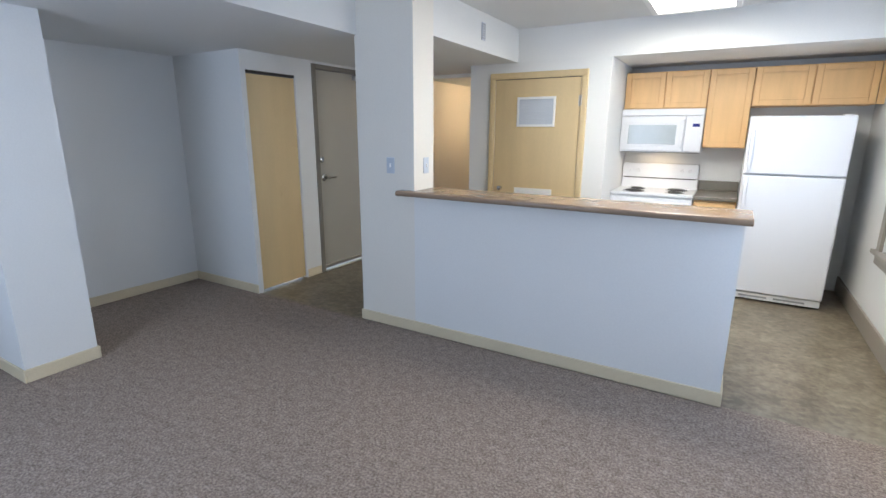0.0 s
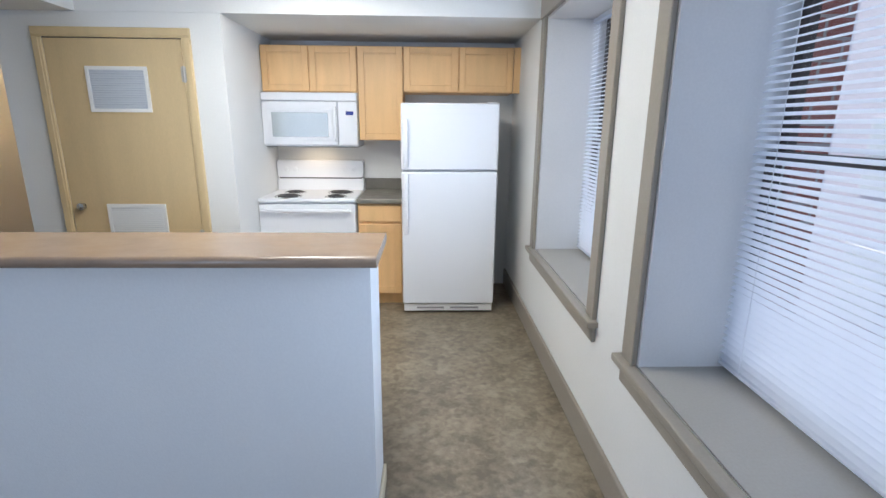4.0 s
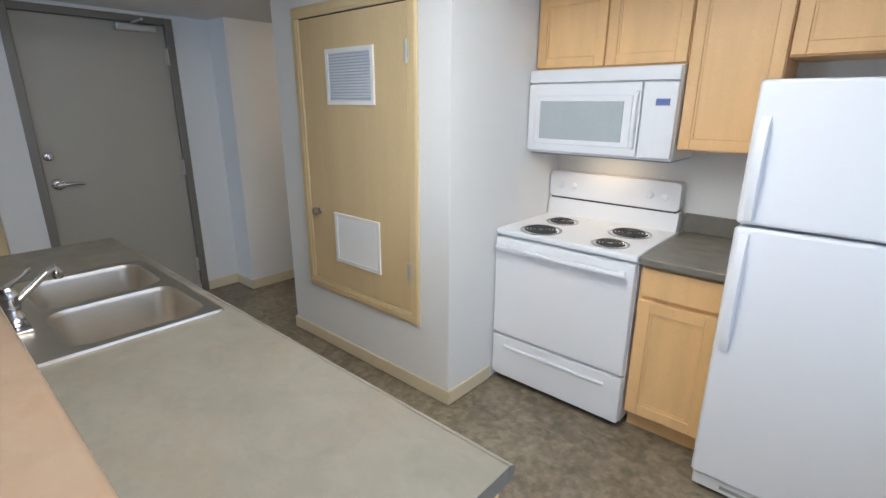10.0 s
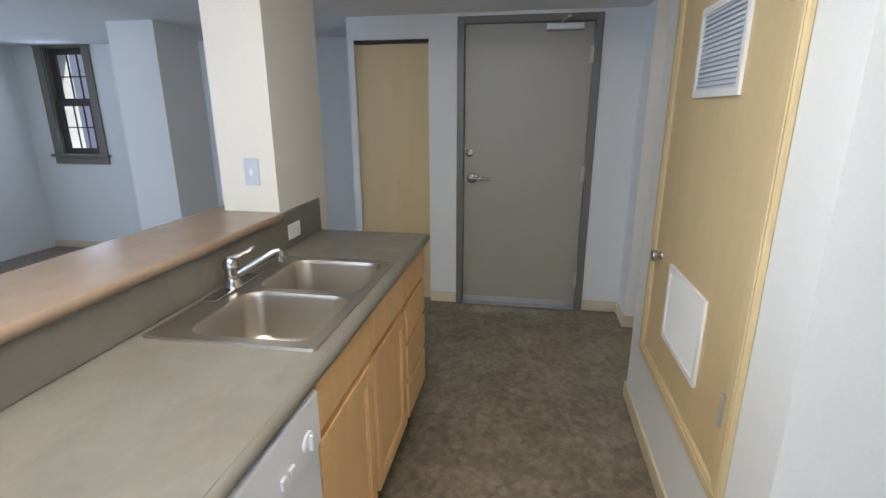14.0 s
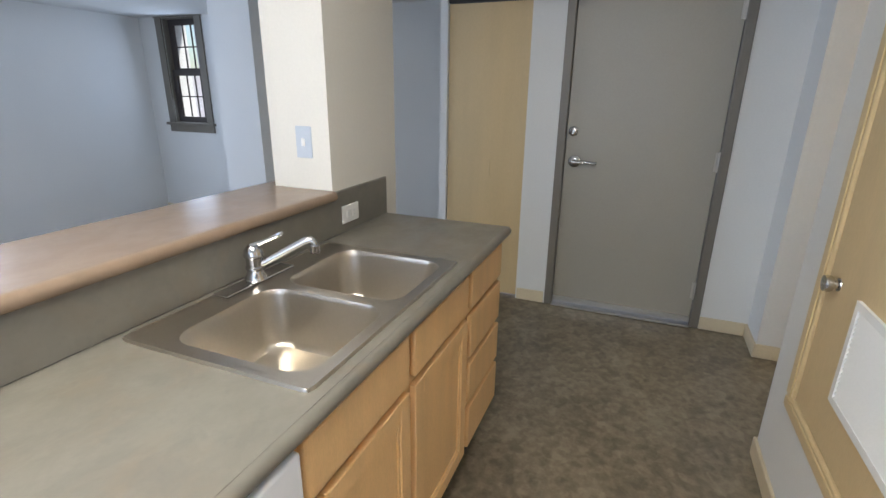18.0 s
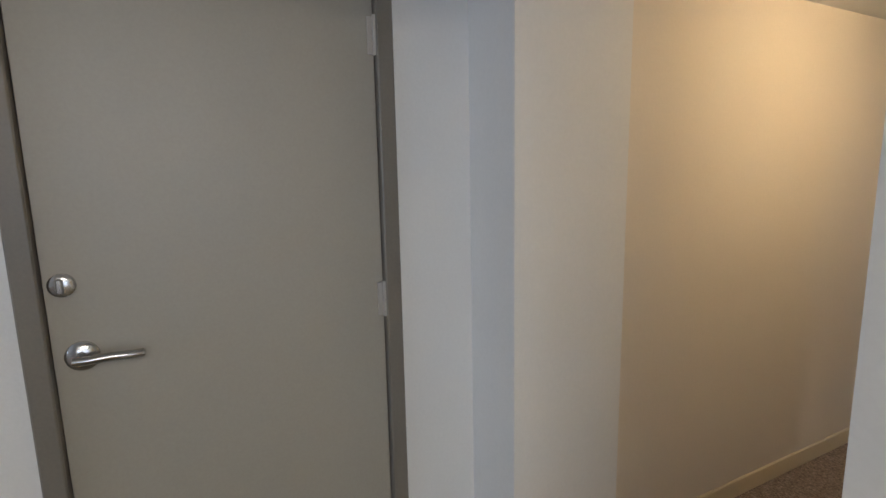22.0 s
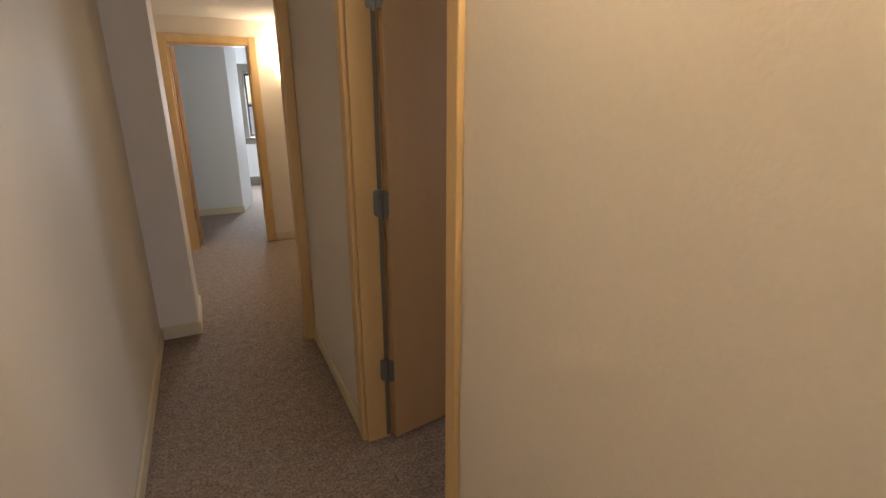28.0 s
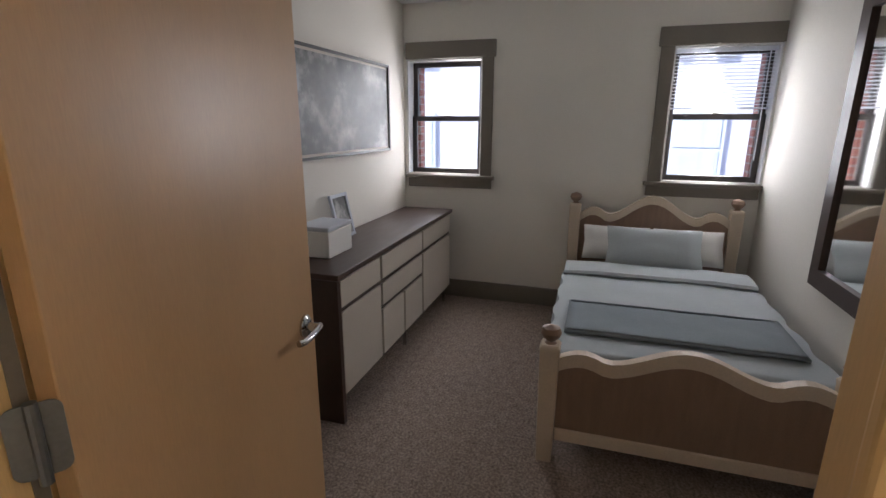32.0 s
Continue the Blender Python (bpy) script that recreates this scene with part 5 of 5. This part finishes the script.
def wall_plate(name, at, m, label, category, toggle):
    """A plate in its own x-z plane, facing -y, moved by m."""
    root = thing(name, at, label, category)
    mm = Matrix.Translation(at) @ m
    w, h = (0.035, 0.058)
    part("plate", turned(boxes((-w, w, -0.006, -0.0005, -h, h), bevel=0.003, seg=2), mm), "switch_plate" if toggle else "white_plastic", root)
    if toggle:
        part("toggle", turned(boxes((-0.006, 0.006, -0.014, -0.004, -0.014, 0.014), bevel=0.002), mm), "white_plastic", root)
    else:
        for s in (-0.02, 0.02):
            part("socket", turned(boxes((-0.016, 0.016, -0.0085, -0.005, s - 0.013, s + 0.013), bevel=0.002), mm), "white_plastic", root)
            part("slot", turned(boxes((-0.007, -0.005, -0.009, -0.008, s - 0.004, s + 0.004), (0.005, 0.007, -0.009, -0.008, s - 0.004, s + 0.004)), mm), "grille", root)
    return root


FLIP = Matrix.Rotation(radians(180), 4, "Z")
SIDE = Matrix.Rotation(radians(90), 4, "Y")
wall_plate("wall_outlet", (-0.795, -1.645, 0.985), FLIP @ SIDE, "white outlet plate on the grey backsplash", "outlet", False)
wall_plate("wall_outlet", (0.727, -1.645, 1.003), FLIP @ SIDE, "white outlet plate on the grey backsplash", "outlet", False)
wall_plate("light_switch", (-0.70, -1.765, 1.262), Matrix.Rotation(radians(90), 4, "Z"), "pale blue-grey light switch on the pillar", "switch", True)
wall_plate("light_switch", (-0.905, -1.92, 1.262), Matrix(), "pale blue-grey light switch on the pillar front", "switch", True)
wall_plate("wall_outlet", (1.35, BED_N, 0.36), Matrix(), "white outlet low on the bedroom wall", "outlet", False)
vg = thing("wall_vent", (-0.72, -0.81, 2.34), "small grey vent on the soffit face", "vent")
part("frame", boxes((-0.7195, -0.712, -0.845, -0.775, 2.27, 2.41), bevel=0.002), "grille", vg)
for k in range(7):
    part("slat", boxes((-0.712, -0.709, -0.838, -0.782, 2.282 + k * 0.018, 2.290 + k * 0.018)), "hood_grey", vg)

# ceiling fixture
cl = thing("ceiling_light", (0.88, -1.03, CEIL), "white rectangular fluorescent ceiling light", "lamp")
part("frame", boxes((0.58, 1.18, -1.65, -1.60, 2.40, CEIL), (0.58, 1.18, -0.46, -0.41, 2.40, CEIL), (0.58, 0.62, -1.60, -0.46, 2.40, CEIL), (1.14, 1.18, -1.60, -0.46, 2.40, CEIL)), "white_plastic", cl)
part("diffuser", boxes((0.62, 1.14, -1.60, -0.46, 2.405, 2.412)), "tube", cl, "glowing acrylic diffuser")

# ---- hall lamps ----


def sconce(at, m, label):
    """A half bowl of frosted glass against a wall; m turns it from facing +y."""
    root = thing("wall_sconce", at, label, "lamp", "hall sconces")
    mm = Matrix.Translation(at) @ m
    bm = bmesh.new()
    loops = []
    for k in range(9):
        a = radians(-90 + 90 * k / 8 * 1.35)
        z = 0.16 * math.sin(a)
        r = 0.125 * math.cos(a) ** 0.8 if math.cos(a) > 0 else 0.003
        lift = 0.05 * (1 - r / 0.125) if a < 0 else 0.0
        loops.append([(r * math.cos(radians(b)) * 0.95, max(0.003, lift + 0.82 * r * math.sin(radians(b))), z) for b in range(0, 181, 15)])
    rings = [[bm.verts.new(p) for p in lp] for lp in loops]
    for a, b in zip(rings, rings[1:]):
        for k in range(len(a) - 1):
            bm.faces.new((a[k], a[k + 1], b[k + 1], b[k]))
    bmesh.ops.remove_doubles(bm, verts=bm.verts, dist=1e-4)
    sh = part("shade", turned(bm, mm), "shade", root, "glowing frosted glass half bowl", smooth=True)
    part("finial", turned(lathe(bmesh.new(), [(0.001, -0.178), (0.008, -0.172), (0.010, -0.164), (0.001, -0.158)], (0, 0.052, 0), 12), mm), "dark", root)
    part("back_plate", turned(boxes((-0.05, 0.05, 0.0, 0.006, -0.08, 0.08), bevel=0.003), mm), "nickel", root)
    return root


sconce((HALL_E, 1.47, 1.86), Matrix.Rotation(radians(90), 4, "Z"), "glowing frosted glass sconce on the hall wall")
sconce((-0.97, HALL_END, 1.75), Matrix.Rotation(radians(180), 4, "Z"), "glowing frosted glass sconce near the hall end")
sd = thing("smoke_detector", (HALL_E, 1.85, 2.07), "small white round chime on the hall wall above the door", "detector")
part("housing", lathe(bmesh.new(), [(0.001, 0), (0.05, 0), (0.045, 0.03), (0.001, 0.034)], (HALL_E, 1.85, 2.07), 20, Matrix.Rotation(radians(-90), 4, "Y")), "white_plastic", sd, smooth=True)

# ---- bedroom ----
bed = thing("bed", (1.27, 1.83, 0), "cream painted twin bed with brown panels, made with a grey duvet", "bed")
BX0, BX1, BY0, BY1 = 0.37, 2.20, 1.31, 2.395


def scallop(y0, y1, low, high, n=28):
    """The top line of a bed board: shoulders, then a raised arch."""
    out = []
    for k in range(n + 1):
        u = k / n
        s = abs(2 * u - 1)
        z = low + (high - low) * (0.55 + 0.45 * math.cos(math.pi * min(1, s / 0.62))) if s < 0.62 else low + (high - low) * (0.10 + 0.30 * math.sin(math.pi * (s - 0.62) / 0.38))
        out.append((y0 + (y1 - y0) * u, z))
    return out


def board(name, x, t, base, low, high, rail):
    top = scallop(BY0 + 0.04, BY1 - 0.04, low, high)
    bm = bmesh.new()
    loft(bm, [[(xx, y, z) for y, z in top] + [(xx, y, z - rail) for y, z in reversed(top)] for xx in (x - t / 2, x + t / 2)])
    b = part(name, bm, "cream_paint", bed, "cream painted scalloped rail")
    bm = bmesh.new()
    loft(bm, [[(xx, y, z - rail + 0.01) for y, z in top] + [(xx, BY1 - 0.04, base), (xx, BY0 + 0.04, base)] for xx in (x - t * 0.28, x + t * 0.28)])
    part("panel", bm, "brown_wood", b, "brown wooden panel")
    bm = boxes((x - t / 2, x + t / 2, BY0 + 0.04, BY1 - 0.04, base - 0.06, base), bevel=0.004)
    part("lower_rail", bm, "cream_paint", b)
    return b


board("headboard", BX1, 0.045, 0.36, 0.80, 0.965, 0.06)
board("footboard", BX0, 0.045, 0.17, 0.50, 0.60, 0.06)
for x, h in ((BX0, 0.555), (BX1, 0.875)):
    for y in (BY0, BY1):
        bm = bmesh.new()
        loft(bm, [rrect(x - s, x + s, y - s, y + s, 0.008, z, 2) for z, s in ((0.0, 0.034), (h - 0.02, 0.042), (h, 0.044), (h + 0.012, 0.036))])
        post = part("post", bm, "cream_paint", bed, smooth=True)
        part("finial", lathe(bmesh.new(), [(0.001, h + 0.010), (0.026, h + 0.012), (0.016, h + 0.022), (0.036, h + 0.040), (0.044, h + 0.060), (0.036, h + 0.082), (0.001, h + 0.095)], (x, y, 0), 18), "brown_wood", post, "brown turned ball finial", smooth=True)
for y in (BY0, BY1):
    part("side_rail", boxes((BX0 + 0.03, BX1 - 0.03, y - 0.014, y + 0.014, 0.20, 0.34), bevel=0.004), "cream_paint", bed)


def cushion(x0, x1, y0, y1, z0, z1, r, seed=0, soft=0.01, squash=1.0):
    """A soft block: rounded loops, with a wavering surface."""
    bm = bmesh.new()
    h = z1 - z0
    loops = []
    for u, inset in ((0.0, 0.05), (0.08, 0.02), (0.3, 0.004), (0.6, 0.0), (0.82, 0.012), (0.94, 0.035), (1.0, 0.08)):
        i = inset * squash
        loops.append(rrect(x0 + i, x1 - i, y0 + i, y1 - i, max(0.02, r - i * 0.5), z0 + h * u, 6))
    loft(bm, loops)
    for f in list(bm.faces):
        if len(f.verts) > 4:
            bmesh.ops.poke(bm, faces=[f])
    bmesh.ops.subdivide_edges(bm, edges=bm.edges[:], cuts=1, use_grid_fill=True)
    for v in bm.verts:
        n = noise.noise_vector(v.co * 5 + Vector((seed, 0, 0)))
        v.co += Vector((n.x, n.y, n.z)) * soft
    return bm


part("mattress", cushion(BX0 + 0.04, BX1 - 0.04, BY0 - 0.005, BY1 + 0.005, 0.27, 0.47, 0.06, soft=0.003), "white_cloth", bed, smooth=True)
dv = thing("duvet", (1.2, 1.82, 0.47), "pale grey duvet hanging over the bed edges", "bedding")
bm = bmesh.new()
rows = []
for i in range(29):
    u = i / 28
    x = BX0 + 0.05 + (1.66 - BX0 - 0.05 + 0.15) * u
    row = []
    for j in range(33):
        v = (j / 32 - 0.5) * 2
        half = (BY1 - BY0) / 2 + 0.03
        s = v * (half + 0.20)
        a = abs(s) - half
        y = (BY0 + BY1) / 2 + math.copysign(min(abs(s), half + 0.012 * math.sin(9 * u * math.pi + j)), s)
        z = 0.505 if a < 0 else 0.505 - a
        z -= 0.025 * max(0, abs(v) - 0.55) * (1 if a < 0 else 1.2)
        z += 0.010 * noise.noise(Vector((x * 4, s * 4, 3)))
        row.append(bm.verts.new((x, y, z)))
    rows.append(row)
for r0, r1 in zip(rows, rows[1:]):
    for k in range(32):
        bm.faces.new((r0[k], r0[k + 1], r1[k + 1], r1[k]))
dc = part("cover", bm, "duvet_cloth", dv, smooth=True)
so = dc.modifiers.new("thick", "SOLIDIFY")
so.thickness = 0.02
fold = bmesh.new()
loops = []
for j in range(25):
    v = (j / 24 - 0.5) * 2
    y, z = 1.852 + v * 0.565, 0.518 - 0.025 * max(0, abs(v) - 0.62) + 0.006 * noise.noise(Vector((v * 3, 1, 5)))
    loops.append([(1.60, y, z - 0.012), (1.84, y, z - 0.012), (1.855, y, z + 0.006), (1.84, y, z + 0.022), (1.72, y, z + 0.028), (1.60, y, z + 0.020), (1.585, y, z + 0.004)])
part("folded_top", loft(fold, loops), "duvet_cloth", dv, "turned-down edge", smooth=True)
th = thing("bed_throw", (0.8, 1.82, 0.5), "folded grey throw laid across the foot of the bed", "blanket")
bm = bmesh.new()
rows = []
for i in range(9):
    x = 0.62 + 0.42 * i / 8
    row = []
    for j in range(25):
        s = -0.50 + 1.0 * j / 24
        row.append(bm.verts.new((x, 1.852 + s, 0.527 - 0.025 * max(0, abs(s / 0.81) - 0.55) + 0.006 * noise.noise(Vector((x * 6, s * 5, 9))))))
    rows.append(row)
for r0, r1 in zip(rows, rows[1:]):
    for k in range(24):
        bm.faces.new((r0[k], r0[k + 1], r1[k + 1], r1[k]))
tc = part("cloth", bm, "throw_cloth", th, smooth=True)
so = tc.modifiers.new("thick", "SOLIDIFY")
so.thickness = 0.012
for x in (0.635, 1.025):
    part("hem", tube(bmesh.new(), [(x, 1.852 + s, 0.530 - 0.025 * max(0, abs(s / 0.81) - 0.55)) for s in (-0.49, -0.3, -0.1, 0.1, 0.3, 0.49)], 0.006, 6), "throw_cloth", th, smooth=True)


def pillow(cx, cy, w, h, d, lean, mat, label, seed):
    root = thing("pillow", (cx, cy, 0.50), label, "pillow")
    bm = bmesh.new()
    n = 12
    for side in (1, -1):
        grid = []
        for i in range(n + 1):
            row = []
            for j in range(n + 1):
                u, v = 2 * i / n - 1, 2 * j / n - 1
                bulge = (max(0, 1 - u ** 4) * max(0, 1 - v ** 4)) ** 0.6
                row.append(bm.verts.new((side * d / 2 * bulge + 0.006 * noise.noise(Vector((u * 2, v * 2, seed))), u * w / 2 * (1 - 0.05 * (1 - abs(v))), v * h / 2 * (1 - 0.06 * (1 - abs(u))))))
            grid.append(row)
        for a, b in zip(grid, grid[1:]):
            for k in range(n):
                bm.faces.new((a[k], a[k + 1], b[k + 1], b[k]))
    bmesh.ops.remove_doubles(bm, verts=bm.verts, dist=0.003)
    part("case", turned(bm, Matrix.Translation((cx, cy, 0.50 + h / 2 * math.cos(radians(lean)) + 0.01)) @ Matrix.Rotation(radians(lean), 4, "Y")), mat, root, smooth=True)


pillow(2.08, 2.09, 0.46, 0.26, 0.14, 28, "white_cloth", "white pillow leaning on the headboard", 1)
pillow(2.08, 1.61, 0.46, 0.26, 0.14, 28, "white_cloth", "white pillow leaning on the headboard", 2)
pillow(1.93, 1.85, 0.62, 0.32, 0.14, 38, "duvet_cloth", "pale grey pillow in front of the white ones", 3)

# sideboard along the north wall
DX0, DX1, DY0, DY1 = 0.32, 2.19, 3.375, 3.79
ds = thing("sideboard", (1.25, 3.6, 0), "dark brown sideboard with pale drawer and door fronts", "sideboard")
part("carcass", boxes((DX0, DX1, DY0 + 0.02, DY1, 0.12, 0.755), bevel=0.003), "dark_brown", ds)
part("top", boxes((DX0 - 0.01, DX1 + 0.01, DY0 - 0.005, DY1, 0.756, 0.785), bevel=0.003), "dark_brown", ds)
part("end_panel", boxes((DX0 - 0.012, DX0 + 0.02, DY0, DY1, 0.0, 0.755), bevel=0.002), "dark_brown", ds)
for kind, a, b, z0, z1 in (("drawer_front", 0.35, 0.795, 0.61, 0.745), ("door", 0.35, 0.795, 0.145, 0.582), ("drawer_front", 0.822, 1.485, 0.61, 0.745), ("drawer_front", 0.822, 1.485, 0.452, 0.582), ("door", 0.822, 1.138, 0.145, 0.424), ("door", 1.166, 1.485, 0.145, 0.424), ("drawer_front", 1.512, 2.16, 0.61, 0.745), ("door", 1.512, 2.16, 0.145, 0.582)):
    part(kind, boxes((a, b, DY0 + 0.004, DY0 + 0.0195, z0, z1), bevel=0.002), "pale_front", ds, "pale matt front")
for x in (0.36, 1.25, 2.13):
    for y in (DY0 + 0.05, DY1 - 0.05):
        part("leg", rod(bmesh.new(), (x, y, 0.0), (x, y, 0.12), 0.012, 10), "chrome", ds, "slim metal leg")
pr = thing("storage_box", (0.72, 3.62, 0.785), "white box with a grey lid on the sideboard", "box")
part("box", boxes((0.55, 0.80, 3.55, 3.74, 0.7855, 0.925), bevel=0.006, seg=2), "white_plastic", pr)
part("lid", boxes((0.545, 0.805, 3.545, 3.745, 0.926, 0.95), bevel=0.006, seg=2), "grille", pr)
fm = thing("photo_frame", (1.02, 3.70, 0.785), "grey photo frame standing on the sideboard", "frame")
part("frame", turned(boxes((-0.10, 0.10, -0.008, 0.008, 0.0, 0.02), (-0.10, 0.10, -0.008, 0.008, 0.25, 0.27), (-0.10, -0.08, -0.008, 0.008, 0.02, 0.25), (0.08, 0.10, -0.008, 0.008, 0.02, 0.25)), Matrix.Translation((1.02, 3.70, 0.787)) @ Matrix.Rotation(radians(-12), 4, "X")), "grille", fm)
part("photo", turned(boxes((-0.08, 0.08, -0.002, 0.004, 0.02, 0.25)), Matrix.Translation((1.02, 3.70, 0.787)) @ Matrix.Rotation(radians(-12), 4, "X")), "art", fm)

# framed abstract print
pc = thing("wall_picture", (1.2, BED_N, 1.25), "large abstract grey print in a thin dark frame", "picture")
PX0, PX1, PZ0, PZ1 = 0.56, 1.945, 1.265, 1.88
part("frame", ring(bmesh.new(), (PX0, PX1, PZ0, PZ1), (PX0 + 0.016, PX1 - 0.016, PZ0 + 0.016, PZ1 - 0.016), BED_N - 0.025, BED_N - 0.001, "y"), "dark", pc)
part("mat_board", boxes((PX0 + 0.016, PX1 - 0.016, BED_N - 0.012, BED_N - 0.001, PZ0 + 0.016, PZ1 - 0.016)), "pale_front", pc)
part("print", boxes((PX0 + 0.032, PX1 - 0.032, BED_N - 0.0145, BED_N - 0.0125, PZ0 + 0.032, PZ1 - 0.032)), "art", pc)

# tall mirror on the south wall
mi = thing("wall_mirror", (0.8, BED_S, 0.7), "tall wall mirror in a wide dark frame", "mirror")
MX0, MX1, MZ0, MZ1 = 0.30, 1.22, 0.69, 2.05
part("frame", ring(bmesh.new(), (MX0, MX1, MZ0, MZ1), (MX0 + 0.09, MX1 - 0.09, MZ0 + 0.09, MZ1 - 0.09), BED_S + 0.001, BED_S + 0.035, "y"), "dark_brown", mi)
part("mirror_glass", boxes((MX0 + 0.085, MX1 - 0.085, BED_S + 0.001, BED_S + 0.018, MZ0 + 0.085, MZ1 - 0.085)), "mirror", mi)

# ---- outside ----
solid("ground", boxes((-400, 400, -400, 400, -4.2, -4.0)), "asphalt", "grey asphalt yard between the buildings", "ground", "structure")


def neighbour(x, y0, y1, z1, label, seed):
    """The brick house across the yard: its wall, cornice and rows of windows with pale blinds."""
    root = thing("apartment_building", (x, (y0 + y1) / 2, -4.0), label, "building")
    part("wall", boxes((x, x + 6, y0, y1, -4.0, z1)), "pale_brick", root)
    part("cornice", boxes((x - 0.25, x + 6, y0 - 0.2, y1 + 0.2, z1, z1 + 0.4)), "pale_stone", root)
    n = int((y1 - y0) / 2.4)
    for f in range(int((z1 + 3) / 3)):
        for k in range(n):
            c = y0 + 1.2 + k * (y1 - y0) / n
            z = -3.0 + f * 3.0
            w = part("window", boxes((x - 0.06, x - 0.001, c - 0.62, c + 0.62, z, z + 1.75)), "white_stone", root)
            part("pane", boxes((x - 0.075, x - 0.061, c - 0.52, c + 0.52, z + 0.1, z + 0.82), (x - 0.075, x - 0.061, c - 0.52, c + 0.52, z + 0.9, z + 1.65)), "pale_blind", w)
    return root


neighbour(12.0, -16, 16, 7.4, "pale painted brick apartment building with white windows", 1)
neighbour_s = thing("apartment_building", (-1, -16, -4), "long grey brick building across the street", "building")
part("wall", boxes((-16, 12, -26, -18, -4.0, 2.0)), "grey_brick", neighbour_s)
for k in range(10):
    for f in range(2):
        wn_ = part("window", boxes((-14.5 + k * 2.6, -13.3 + k * 2.6, -18.0, -17.94, -3 + f * 2.8, -1.4 + f * 2.8)), "pale_stone", neighbour_s)
        part("pane", boxes((-14.4 + k * 2.6, -13.4 + k * 2.6, -17.94, -17.925, -2.9 + f * 2.8, -1.5 + f * 2.8)), "pale_blind", wn_)
neighbour_w = thing("apartment_building", (-11, -6, -4), "brick building seen through the narrow west window", "building")
part("wall", boxes((-16, -9, -11.3, 2, -4.0, 7.2)), "pale_brick", neighbour_w)
part("cornice", boxes((-16, -8.8, -11.5, 2.2, 7.2, 7.5)), "pale_stone", neighbour_w)
